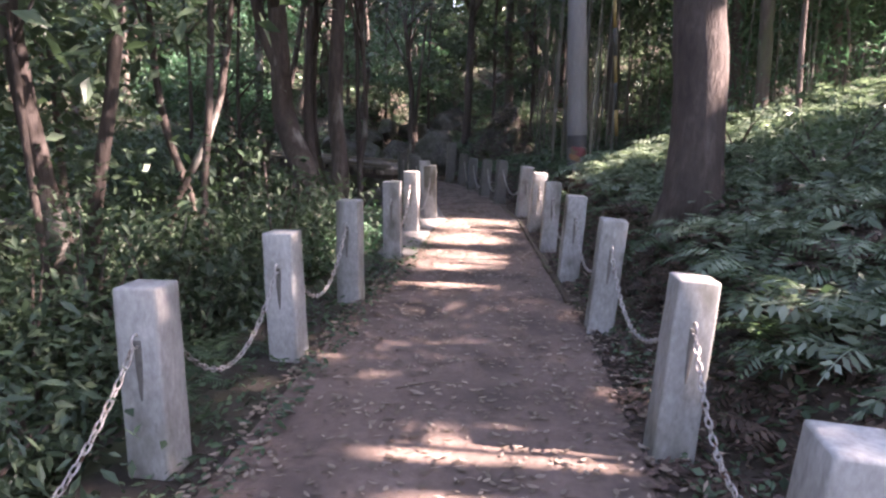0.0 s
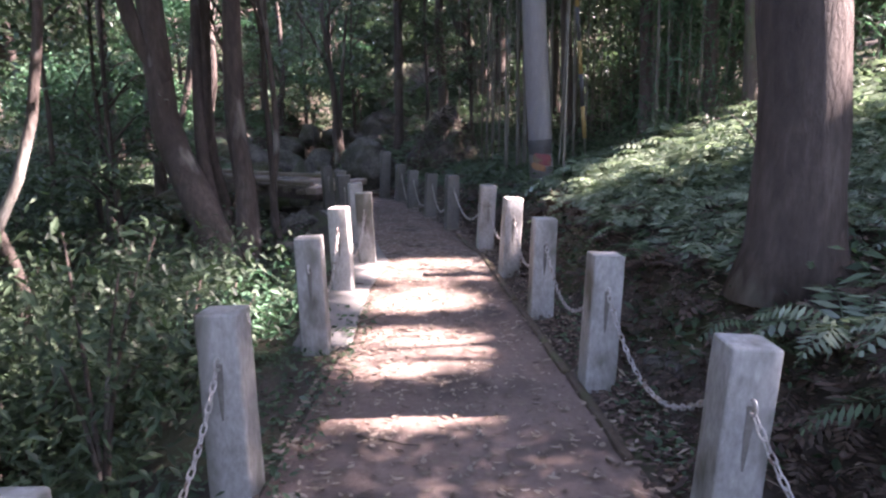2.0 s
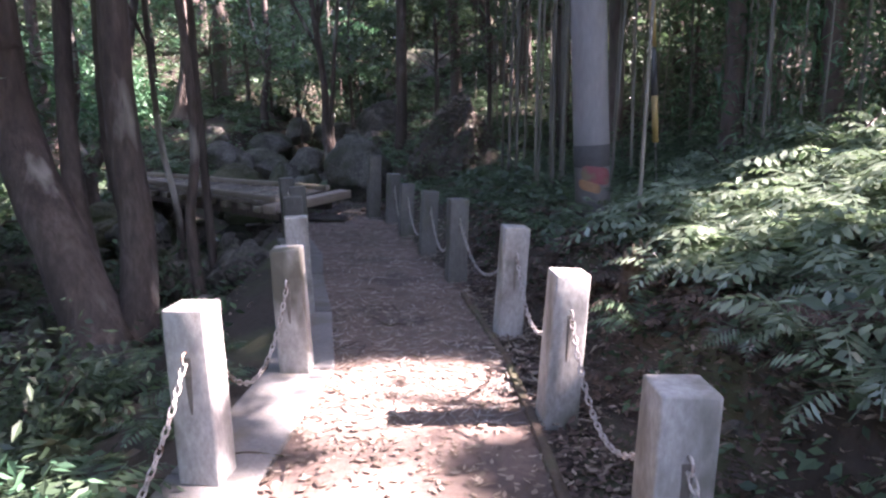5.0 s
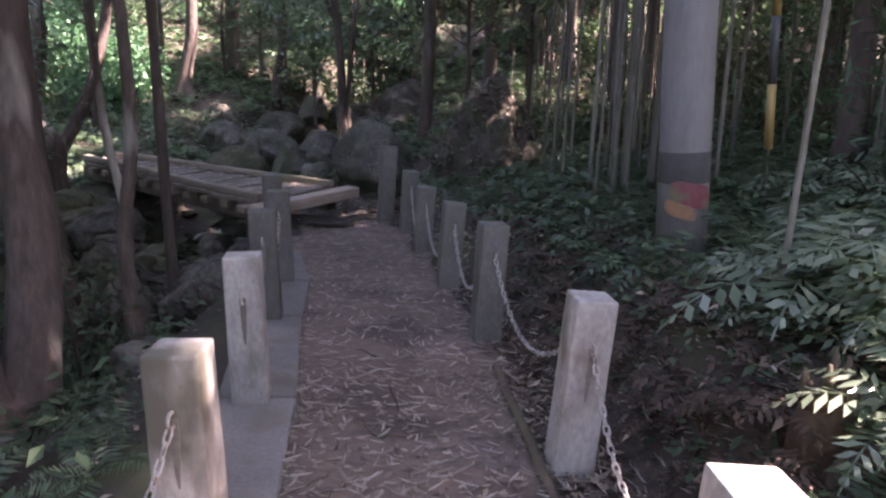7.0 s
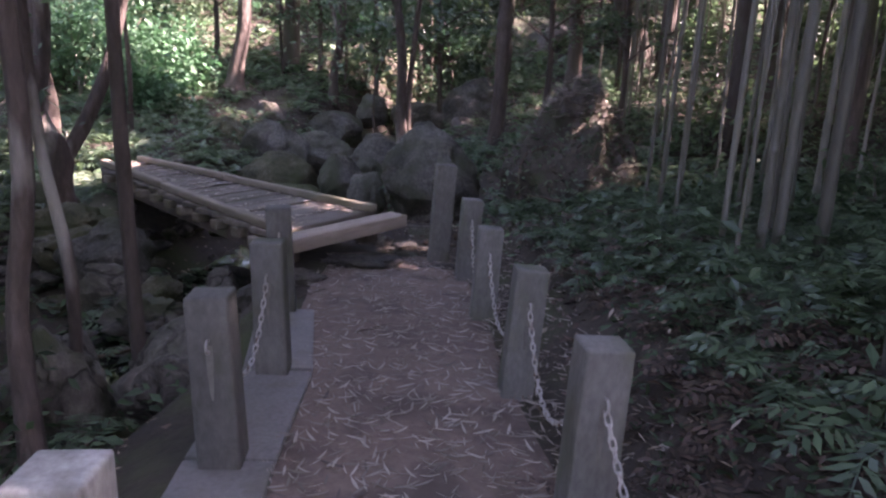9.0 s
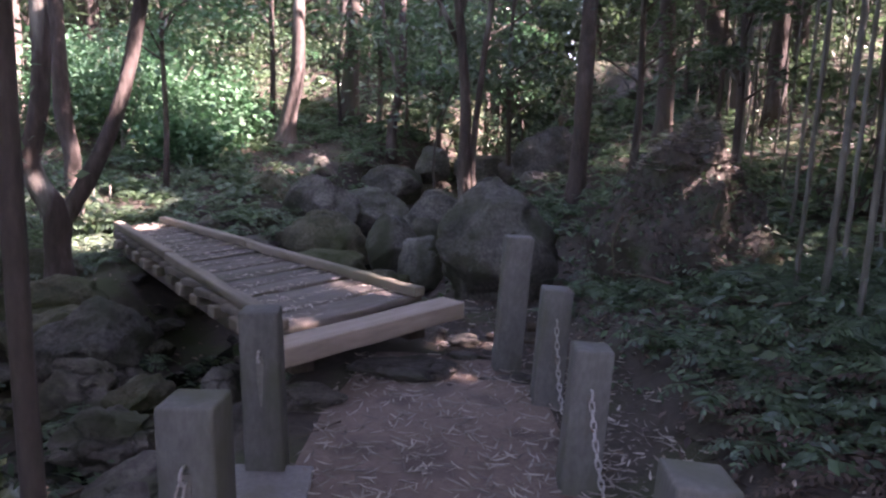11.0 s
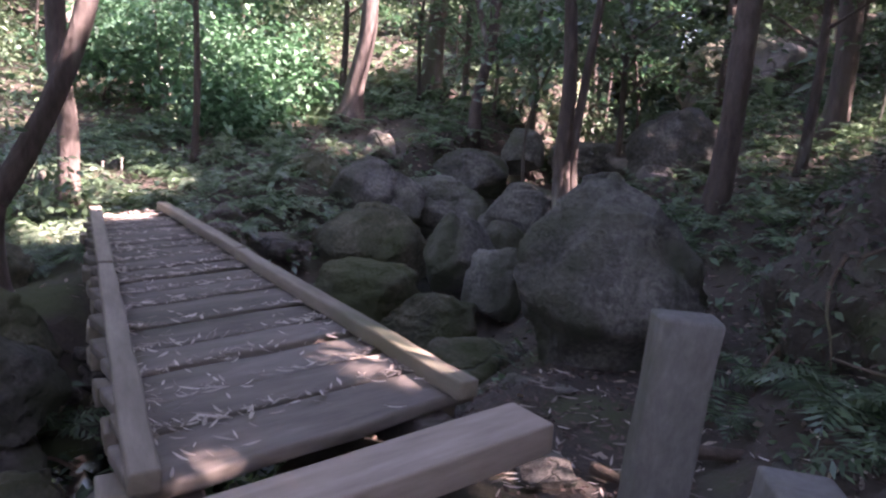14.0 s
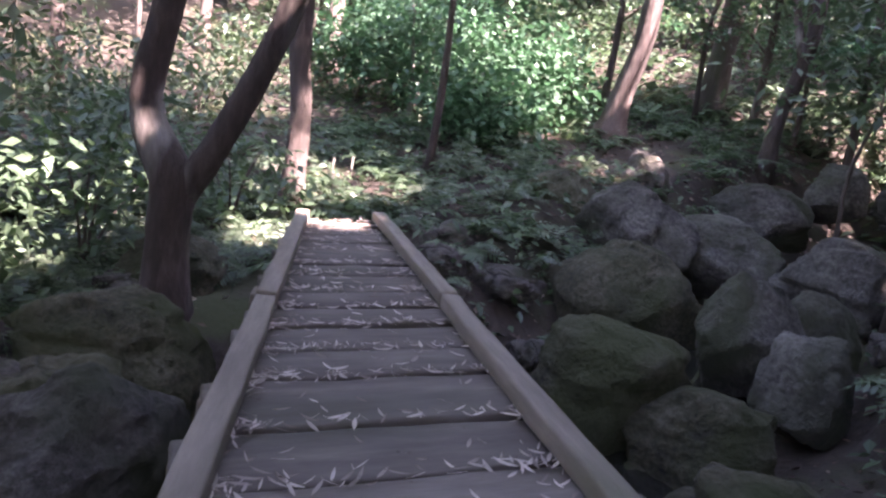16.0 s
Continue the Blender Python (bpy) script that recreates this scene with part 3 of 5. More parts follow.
def big_rock(x, y, z, w, d, h, profile, turn, seed, material, label, lean=(0, 0), planes=13, rough=0.1):
    """A boulder from its outline: profile gives the half-width at each part of its height; broken faces, worn edges, fine relief."""
    g = random.Random(seed)
    faces_at = [(Vector((g.gauss(0, 1), g.gauss(0, 1), g.gauss(0.25, 0.8))).normalized(), g.uniform(0.33, 0.44)) for _ in range(planes)]
    segs, rings = 64, 44
    o = Vector((seed * 3.7, seed * 1.3, seed))
    verts = []
    for j in range(rings + 1):
        k = 0.5 - 0.5 * math.cos(math.pi * j / rings)
        r = 0.02 if j in (0, rings) else along(profile, k)
        for i in range(segs):
            a = 2 * math.pi * i / segs
            u = Vector((math.cos(a) * r, math.sin(a) * r, (k - 0.5) * 0.95))
            for n, c in faces_at:
                over = u.dot(n) - c
                if over > 0:
                    u -= n * over * 0.85
            e = u * 2.6 + o
            ridge = 0.5 - abs(noise.noise(e * 0.9))
            push = rough * (0.55 * noise.fractal(e * 0.8, 0.7, 2.1, 7) + 0.35 * ridge - 0.3 * max(0, 0.08 - abs(noise.noise(e * 0.7 + o))) / 0.08) + 0.016 * noise.noise(e * 5) + 0.012 * noise.noise(e * 11)
            u += Vector((math.cos(a), math.sin(a), 1.4 * (k - 0.5))).normalized() * (push - rough * 0.15)
            verts.append((u.x * w + lean[0] * k, u.y * d + lean[1] * k, (u.z / 0.95 + 0.5) * h))
    faces = [(j * segs + i, j * segs + (i + 1) % segs, (j + 1) * segs + (i + 1) % segs, (j + 1) * segs + i) for j in range(rings) for i in range(segs)]
    faces += [tuple(range(segs))[::-1], tuple(rings * segs + i for i in range(segs))]
    thing("boulder", pose(x, y, z, 0, 0, turn), label, "rock", "rocks in the stream", mesh_of("boulder", verts, faces, material))


DOME = [(0, 0.40), (0.25, 0.5), (0.55, 0.47), (0.8, 0.34), (0.93, 0.2), (1, 0.06)]
SLAB = [(0, 0.46), (0.3, 0.5), (0.7, 0.47), (0.9, 0.38), (1, 0.2)]
PEAK = [(0, 0.36), (0.3, 0.5), (0.5, 0.46), (0.8, 0.24), (1, 0.06)]
# the huge boulder: a blunt pyramid, hollowed below
big_rock(-0.74, 13.9, -0.12, 1.45, 1.25, 1.48, [(0, 0.33), (0.12, 0.37), (0.24, 0.43), (0.31, 0.50), (0.42, 0.49), (0.58, 0.38), (0.75, 0.25), (0.9, 0.13), (1, 0.04)], 8, 5, BOULDER,
         "huge grey boulder with a flat shaded underside beside the stream", (-0.16, 0.1), 5, 0.15)
big_rock(-3.68, 16.4, -0.66, 1.75, 1.35, 1.22, DOME, 15, 7, BOULDER_MOSS, "big moss-covered boulder in the stream bed", (-0.05, 0), 12, 0.08)
big_rock(-2.4, 16.05, -0.45, 0.98, 0.85, 1.12, PEAK, 60, 8, BOULDER, "pointed grey boulder in the stream bed", (-0.18, 0.05), 12)
big_rock(-2.1, 16.35, -0.4, 0.75, 0.65, 0.95, DOME, 20, 18, BOULDER, "rough grey boulder in the stream bed")
big_rock(-1.98, 15.55, -0.42, 0.70, 0.66, 0.84, DOME, 120, 9, BOULDER, "rough grey boulder in the stream bed")
big_rock(-3.1, 14.85, -0.75, 1.3, 1.0, 0.92, SLAB, -14, 10, BOULDER_MOSS, "low mossy rock slab at the stream's edge", (0.1, 0.05), 11)
big_rock(-2.35, 14.75, -0.8, 1.05, 0.9, 0.8, SLAB, 30, 11, BOULDER_MOSS, "low mossy rock slab at the stream's edge", (0, 0), 11)
big_rock(-3.35, 18.0, -0.14, 1.45, 1.0, 0.92, SLAB, 10, 12, BOULDER, "long cracked grey boulder across the stream bed")
big_rock(-2.25, 17.9, -0.14, 1.35, 1.0, 0.94, SLAB, -12, 13, BOULDER, "long cracked grey boulder across the stream bed", (0.1, 0))
big_rock(-4.1, 17.3, 0.0, 1.35, 1.0, 1.02, DOME, 30, 14, BOULDER, "rough grey boulder on the gully's bank")
big_rock(-4.95, 17.3, 0.1, 1.2, 1.0, 0.9, DOME, 75, 15, BOULDER_MOSS, "mossy grey boulder on the gully's bank")
big_rock(-3.43, 19.5, 0.35, 1.35, 1.0, 0.84, DOME, 15, 16, BOULDER, "rough grey boulder high in the stream bed")
big_rock(-2.72, 20.0, 0.75, 0.72, 0.7, 0.76, SLAB, 30, 17, BOULDER, "squared pale grey boulder high in the stream bed", (0, 0), 7, 0.06)
big_rock(-6.5, 19.0, 0.25, 1.1, 0.9, 0.95, DOME, 30, 19, BOULDER, "dark rough boulder on the fern slope")
big_rock(-5.35, 19.1, 0.55, 0.7, 0.6, 0.6, DOME, 70, 20, BOULDER, "dark rough boulder on the fern slope")
big_rock(-0.5, 19.0, 0.7, 1.45, 1.2, 1.3, DOME, 10, 21, BOULDER, "tall grey boulder behind the slender trees")
big_rock(-1.7, 20.6, 0.8, 1.35, 0.9, 0.66, SLAB, 10, 22, BOULDER, "rough grey boulder high in the stream bed")
big_rock(-4.95, 12.3, -0.55, 1.3, 1.0, 0.72, SLAB, 40, 23, BOULDER_MOSS, "low mossy rock round the forked tree's foot")
big_rock(-5.8, 13.2, -0.35, 1.1, 0.9, 0.6, DOME, 10, 24, BOULDER_MOSS, "low mossy rock round the forked tree's foot")
big_rock(-4.1, 11.7, -0.65, 1.2, 1.0, 0.8, DOME, 80, 25, BOULDER, "dark rock below the footbridge")
rock(-1.9, 14.4, -0.5, 0.9, 0.8, 0.5, 50, True, 6)
rock(-1.4, 19.2, 0.4, 1.5, 1.2, 1.0, 70, False, 12)
rock(-0.5, 18.2, 0.6, 1.2, 1.2, 1.1, 100, False, 13)
rock(-0.9, 20.6, 1.0, 1.9, 1.3, 1.5, 140, False, 14)
rock(-4.6, 18.6, 0.95, 0.9, 0.8, 0.7, 20, False, 2)
rock(-4.3, 15.3, 0.05, 0.8, 0.6, 0.5, 40, False, 3)
rock(-3.6, 14.9, -0.35, 0.7, 0.6, 0.5, 0, False, 4)
rock(-4.75, 14.9, 0.15, 0.7, 0.5, 0.4, 60, False, 5)
rock(-5.0, 15.4, 0.25, 0.55, 0.5, 0.4, 160, False, 6)
rock(-2.3, 12.9, -0.5, 0.9, 0.8, 0.55, 20, False, 7)
rock(-1.6, 12.6, -0.25, 0.8, 0.6, 0.5, 70, False, 8)
rock(-2.62, 8.7, -0.35, 0.75, 0.7, 1.15, 0, False, 9, "tall grey boulder on the gully's side", "boulder")
rock(-1.98, 8.9, -0.3, 0.8, 0.9, 0.9, 30, False, 10)
rock(-2.2, 10.0, -0.45, 0.95, 0.8, 0.7, 60, False, 11)
rock(-3.1, 10.6, -0.6, 1.0, 0.8, 0.6, 15, False, 12)
rock(-2.5, 11.2, -0.5, 0.9, 0.7, 0.6, 110, False, 13)
rock(-1.95, 10.75, -0.3, 0.7, 0.6, 0.6, 45, False, 14)
rock(-3.4, 9.2, -0.6, 0.9, 0.8, 0.7, 75, False, 1)
rock(-3.9, 11.4, -0.55, 1.1, 0.9, 0.7, 15, False, 2)
rock(-3.35, 11.35, -0.55, 0.7, 0.6, 0.5, 95, True, 3)
rock(-4.5, 11.9, -0.35, 1.1, 0.9, 0.8, 55, True, 4, "mossy boulder under the forked tree", "boulder")
rock(-1.9, 7.3, -0.4, 0.7, 0.8, 0.6, 15, False, 5)
rock(-2.4, 6.1, -0.5, 0.8, 0.6, 0.6, 15, False, 6)
rock(-2.9, 4.4, -0.45, 0.9, 0.8, 0.8, 15, False, 7)
rock(-3.3, 6.9, -0.6, 1.0, 0.8, 0.8, 35, False, 8)
rock(-1.12, 10.95, 0.03, 0.78, 0.5, 0.3, 20, False, 20, "flat step stone before the footbridge", "step_stone", 0.22)
rock(-1.58, 10.38, 0.02, 0.62, 0.5, 0.26, 60, False, 21, "flat step stone before the footbridge", "step_stone", 0.22)
rock(-0.75, 11.45, 0.0, 0.35, 0.25, 0.2, 10, False, 22, "small pale stone beside the footbridge", "step_stone", 0.25)
rock(-0.35, 11.05, 0.0, 0.6, 0.22, 0.22, 12, False, 23, "squared kerb stone under the stone marker", "step_stone", 0.2)
rock(-0.95, 12.9, 0.03, 0.3, 0.25, 0.08, 12, False, 24, "thin pale stone flake on the ground", "stone_flake", 0.2)
rock(1.6, 2.2, 0.25, 0.45, 0.4, 0.35, 10, False, 12, "rounded stone in the bank's retaining wall")
rock(1.5, 1.3, 0.18, 0.4, 0.4, 0.35, 50, False, 13, "rounded stone in the bank's retaining wall")
rock(1.45, 0.5, 0.15, 0.42, 0.4, 0.33, 80, False, 14, "rounded stone in the bank's retaining wall")
rock(1.65, 3.0, 0.3, 0.42, 0.4, 0.33, 20, False, 9, "rounded stone in the bank's retaining wall")
rock(1.75, 1.75, 0.5, 0.42, 0.4, 0.33, 20, False, 2, "rounded stone in the bank's retaining wall")
rock(1.72, 0.9, 0.45, 0.42, 0.4, 0.33, 60, False, 3, "rounded stone in the bank's retaining wall")
rock(0.55, 11.6, 0.12, 0.7, 0.5, 0.5, 60, False, 3, "grey stone at the foot of the mound")
rock(0.3, 12.1, 0.1, 0.5, 0.45, 0.4, 30, False, 4, "grey stone at the foot of the mound")
rock(1.0, 10.6, 0.3, 0.35, 0.3, 0.25, 30, False, 6, "grey stone on the fern bank")
rock(1.55, 7.0, 0.4, 0.3, 0.28, 0.25, 30, False, 6, "grey stone on the fern bank")
rock(-7.5, 15.3, 0.35, 0.55, 0.5, 0.45, 30, False, 8, "pale sunlit stone among low plants")
rock(-7.9, 15.6, 0.4, 0.4, 0.4, 0.35, 70, False, 10, "pale sunlit stone among low plants")
rock(0.6, 24.5, 2.4, 3.0, 2.2, 2.6, 20, False, 13, "dark rock outcrop on the wooded slope", "boulder")
rock(-4.2, 23.0, 1.7, 1.6, 1.0, 0.7, 20, False, 14, "flat grey rock on the slope", "boulder")
rock(1.24, 1.10, 0.08, 0.31, 0.34, 0.26, 23, False, 2, "rounded stone in the bank's rough retaining wall")
rock(1.66, 0.28, 0.52, 0.35, 0.39, 0.30, 15, False, 4, "rounded stone in the bank's rough retaining wall")
rock(1.40, 2.18, 0.30, 0.26, 0.29, 0.22, 27, False, 5, "rounded stone in the bank's rough retaining wall")
rock(1.25, 1.01, 0.08, 0.35, 0.39, 0.30, 69, False, 4, "rounded stone in the bank's rough retaining wall")
rock(1.43, 0.83, 0.30, 0.34, 0.38, 0.29, 95, False, 2, "rounded stone in the bank's rough retaining wall")
rock(1.44, 3.41, 0.30, 0.31, 0.34, 0.26, 45, False, 4, "rounded stone in the bank's rough retaining wall")
rock(1.26, 2.00, 0.08, 0.35, 0.39, 0.30, 140, False, 5, "rounded stone in the bank's rough retaining wall")
rock(1.43, 0.23, 0.30, 0.36, 0.40, 0.31, 130, False, 4, "rounded stone in the bank's rough retaining wall")
rock(1.60, 1.77, 0.52, 0.30, 0.33, 0.26, 59, False, 5, "rounded stone in the bank's rough retaining wall")
rock(1.18, 1.19, 0.08, 0.30, 0.34, 0.26, 71, False, 9, "rounded stone in the bank's rough retaining wall")
rock(1.44, 2.23, 0.30, 0.26, 0.29, 0.22, 172, False, 4, "rounded stone in the bank's rough retaining wall")
rock(1.23, 0.45, 0.08, 0.30, 0.33, 0.26, 47, False, 6, "rounded stone in the bank's rough retaining wall")
rock(1.60, 1.86, 0.52, 0.32, 0.35, 0.27, 82, False, 2, "rounded stone in the bank's rough retaining wall")
rock(1.59, 3.39, 0.52, 0.35, 0.38, 0.30, 157, False, 4, "rounded stone in the bank's rough retaining wall")
rock(1.20, 0.66, 0.08, 0.24, 0.27, 0.21, 91, False, 12, "rounded stone in the bank's rough retaining wall")
rock(1.44, 0.51, 0.30, 0.37, 0.41, 0.32, 4, True, 6, "rounded stone in the bank's rough retaining wall")
rock(1.25, 1.30, 0.08, 0.30, 0.33, 0.25, 158, False, 11, "rounded stone in the bank's rough retaining wall")
rock(1.43, 3.31, 0.30, 0.37, 0.40, 0.31, 74, False, 3, "rounded stone in the bank's rough retaining wall")
rock(1.67, 1.15, 0.52, 0.29, 0.32, 0.24, 2, False, 6, "rounded stone in the bank's rough retaining wall")
rock(1.21, 0.37, 0.08, 0.35, 0.39, 0.30, 74, False, 10, "rounded stone in the bank's rough retaining wall")
rock(1.21, 0.57, 0.08, 0.27, 0.30, 0.23, 15, False, 1, "rounded stone in the bank's rough retaining wall")
rock(1.23, 0.41, 0.08, 0.38, 0.41, 0.32, 155, False, 1, "rounded stone in the bank's rough retaining wall")
rng = random.Random(14)
for i in range(60):
    y = rng.uniform(6.5, 20)
    x = along(STREAM, y) + rng.gauss(0, 0.9)
    if along(LEFT_EDGE, y) - x > 0.35 or y > 12.5:
        s = rng.uniform(0.18, 0.5)
        rock(x, y, ground_at(x, y) + s * 0.12, s, s * rng.uniform(0.7, 1.2), s * rng.uniform(0.5, 0.9), rng.uniform(0, 360), i % 4 == 0, rng.randrange(1, 15), "small mossy stone in the gully" if i % 4 == 0 else "small grey stone in the gully", "stone")
for i in range(120):
    x, y = rng.uniform(-6.2, -1.9), rng.uniform(8.6, 14.2)
    s = rng.uniform(0.16, 0.42)
    if along(LEFT_EDGE, y) - x > 0.3:
        rock(x, y, ground_at(x, y) + s * 0.1, s, s * rng.uniform(0.7, 1.2), s * rng.uniform(0.5, 0.9), rng.uniform(0, 360), i % 5 == 0, rng.randrange(1, 15), "small mossy stone on the gully's side" if i % 5 == 0 else "small grey stone on the gully's side", "stone")
rock(-1.15, 12.85, 0.0, 0.34, 0.26, 0.16, 30, False, 91, "small flat pale stone beside the footbridge", "stone")
rock(-0.85, 11.9, 0.0, 0.5, 0.32, 0.13, 75, False, 92, "small flat pale stone beside the footbridge", "stone")
rock(-1.1, 11.95, 0.0, 0.28, 0.24, 0.2, 10, False, 93, "small rounded stone beside the footbridge", "stone")

# the earth mound with leaf litter on its top
mound_bm = bmesh.new()
bmesh.ops.create_icosphere(mound_bm, subdivisions=5, radius=1)
for v in mound_bm.verts:
    n = v.co.normalized()
    taper = 1.0 - 0.32 * max(0, n.z) ** 1.5
    lump = 1 + 0.22 * noise.fractal(n * 2.4 + Vector((4, 1, 2)), 0.9, 2.1, 6) + 0.06 * noise.noise(n * 9)
    v.co = Vector((n.x * 0.85 * taper * lump, n.y * 0.8 * taper * lump, n.z * 1.33 * lump))
mound = thing("earth_mound", pose(1.05, 13.55, 0.42, 0, 0, 20), "steep dark earth mound with roots and leaf litter", "mound")
mound_top = [v.co.copy() for v in mound_bm.verts if v.co.z > 0.95]
mound_sides = [v.co.copy() for v in mound_bm.verts if -0.3 < v.co.z < 1.1]
part("body", from_bm("body", mound_bm, EARTH), mound)
g = np.random.default_rng(17)
part("creeper", leaves_mesh("creeper", [mound_sides[i] * g.uniform(1.0, 1.06) for i in g.integers(0, len(mound_sides), 2600)], 0.06, LEAF_CANOPY, g, 0.5), mound, None, "dark creeper leaves")
tagged(part("dead_creeper", leaves_mesh("dead_creeper", [mound_sides[i] * g.uniform(1.0, 1.05) for i in g.integers(0, len(mound_sides), 2200)], 0.065, LITTER_DARK, g, 0.3), mound, None, "dead brown creeper leaves"), kind="stuff")
for k in range(26):
    a = mound_sides[int(g.integers(0, len(mound_sides)))] * 1.02
    pts = [a]
    for _ in range(4):
        pts.append(Vector((pts[-1].x * g.uniform(1.0, 1.1) + g.normal(0, 0.05), pts[-1].y * g.uniform(1.0, 1.1) + g.normal(0, 0.05), pts[-1].z - g.uniform(0.08, 0.2))))
    part("root", mesh_of("root", *tube(curve_points(pts, 3), np.linspace(0.014, 0.004, 13), 5), DEADWOOD), mound)

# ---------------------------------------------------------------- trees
# openings cut in the crowns to make sun spots on level ground: x, y, half-widths
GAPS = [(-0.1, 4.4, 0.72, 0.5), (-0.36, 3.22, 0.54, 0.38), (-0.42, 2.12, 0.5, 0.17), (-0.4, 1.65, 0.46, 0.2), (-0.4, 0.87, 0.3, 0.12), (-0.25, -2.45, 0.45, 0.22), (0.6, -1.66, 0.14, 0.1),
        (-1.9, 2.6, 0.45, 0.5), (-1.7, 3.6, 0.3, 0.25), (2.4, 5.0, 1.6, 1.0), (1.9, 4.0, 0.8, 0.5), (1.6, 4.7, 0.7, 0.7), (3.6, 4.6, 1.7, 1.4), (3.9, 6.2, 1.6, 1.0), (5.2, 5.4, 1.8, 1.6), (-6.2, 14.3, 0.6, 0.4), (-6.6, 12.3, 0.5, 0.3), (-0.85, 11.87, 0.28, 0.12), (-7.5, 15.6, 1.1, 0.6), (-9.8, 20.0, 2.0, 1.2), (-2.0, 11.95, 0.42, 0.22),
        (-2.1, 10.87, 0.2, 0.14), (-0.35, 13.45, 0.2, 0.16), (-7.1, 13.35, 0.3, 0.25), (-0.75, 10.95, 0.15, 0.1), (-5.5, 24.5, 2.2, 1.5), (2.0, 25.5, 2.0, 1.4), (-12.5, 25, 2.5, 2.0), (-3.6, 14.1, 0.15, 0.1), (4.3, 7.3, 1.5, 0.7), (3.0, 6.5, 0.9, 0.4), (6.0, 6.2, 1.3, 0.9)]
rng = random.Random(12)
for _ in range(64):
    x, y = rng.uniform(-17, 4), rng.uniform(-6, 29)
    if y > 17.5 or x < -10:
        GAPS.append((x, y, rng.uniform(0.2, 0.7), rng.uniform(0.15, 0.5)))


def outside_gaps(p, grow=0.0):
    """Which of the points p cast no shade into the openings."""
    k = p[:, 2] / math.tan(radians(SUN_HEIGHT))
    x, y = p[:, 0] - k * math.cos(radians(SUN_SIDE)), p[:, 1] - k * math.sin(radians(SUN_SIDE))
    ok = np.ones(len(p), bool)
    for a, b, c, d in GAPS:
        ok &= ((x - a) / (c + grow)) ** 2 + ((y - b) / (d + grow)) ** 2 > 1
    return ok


def crown_mesh(base, centre, radii, clumps, per, size, material, seed, clump_r=0.42):
    """Clumps of leaves spread through an uneven crown, thinned where the canopy is open."""
    rng = np.random.default_rng(seed)
    pts = []
    for _ in range(clumps):
        d = rng.normal(0, 1, 3)
        d /= np.linalg.norm(d)
        r = rng.uniform(0.35, 1.0) ** 0.6 * (1 + 0.25 * math.sin(d[0] * 5 + seed) * math.cos(d[1] * 4))
        c = np.array(centre) + d * r * np.array(radii)
        q = c + rng.normal(0, clump_r, (per, 3)) * np.array([1, 1, 0.45])
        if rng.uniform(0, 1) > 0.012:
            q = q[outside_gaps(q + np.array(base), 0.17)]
        pts.append(q)
    if not pts:
        pts.append(np.array([centre]))
    return leaves_mesh("crown", np.concatenate(pts), size, material, rng)


def tree(x, y, stems, crown, label, bark=BARK, leaf=LEAF_CANOPY, name="tree", seed=0, segs=10, limbs=5, flare=1.35):
    """stems: lines of (dx, dy, dz, radius) from the base; crown: centre, radii, clumps, leaves a clump, leaf size."""
    rng = random.Random(seed + 3)
    z = ground_at(x, y) - 0.08
    ob = thing(name, pose(x, y, z), label, "tree", "trees")
    for i, s in enumerate(stems):
        pts = curve_points([q[:3] for q in s], 4)
        rad = []
        for j in range(len(pts)):
            k = j / 4
            a = min(int(k), len(s) - 2)
            r = s[a][3] + (s[a + 1][3] - s[a][3]) * (k - a)
            if i == 0 or s[0][2] < 0.3:
                r *= 1 + (flare - 1) * max(0, 1 - pts[j].z / 0.5) ** 2
            rad.append(r)
        part("trunk" if i == 0 else "stem", mesh_of("trunk", *tube(pts, rad, segs, 0.06, rng), bark), ob)
    if crown:
        c, r, clumps, per, size = crown
        top = Vector(stems[0][-1][:3])
        for _ in range(limbs):
            end = Vector(c) + Vector((rng.uniform(-1, 1) * r[0], rng.uniform(-1, 1) * r[1], rng.uniform(-0.5, 0.8) * r[2])) * 0.8
            start = Vector(stems[0][-2][:3]).lerp(top, rng.uniform(0.2, 1))
            mid = start.lerp(end, 0.5) + Vector((0, 0, 0.25))
            part("limb", mesh_of("limb", *tube(curve_points([start, mid, end], 3), [stems[0][-1][3] * f for f in np.linspace(0.8, 0.2, 7)], 6), bark), ob)
        part("crown", crown_mesh((x, y, z), c, r, clumps, per, size, leaf, seed), ob)
    return ob


# the big trunk on the bank
tree(1.68, 0.85, [[(0, 0, 0, 0.25), (-0.02, 0.02, 1.2, 0.22), (-0.16, 0.05, 2.6, 0.21), (-0.5, 0.1, 6.5, 0.17)]], ((-0.6, 0.2, 7.8), (3.3, 3.3, 1.8), 150, 55, 0.17),
     "thick brown tree trunk with a pale scar on the bank", BARK, seed=1, segs=14)
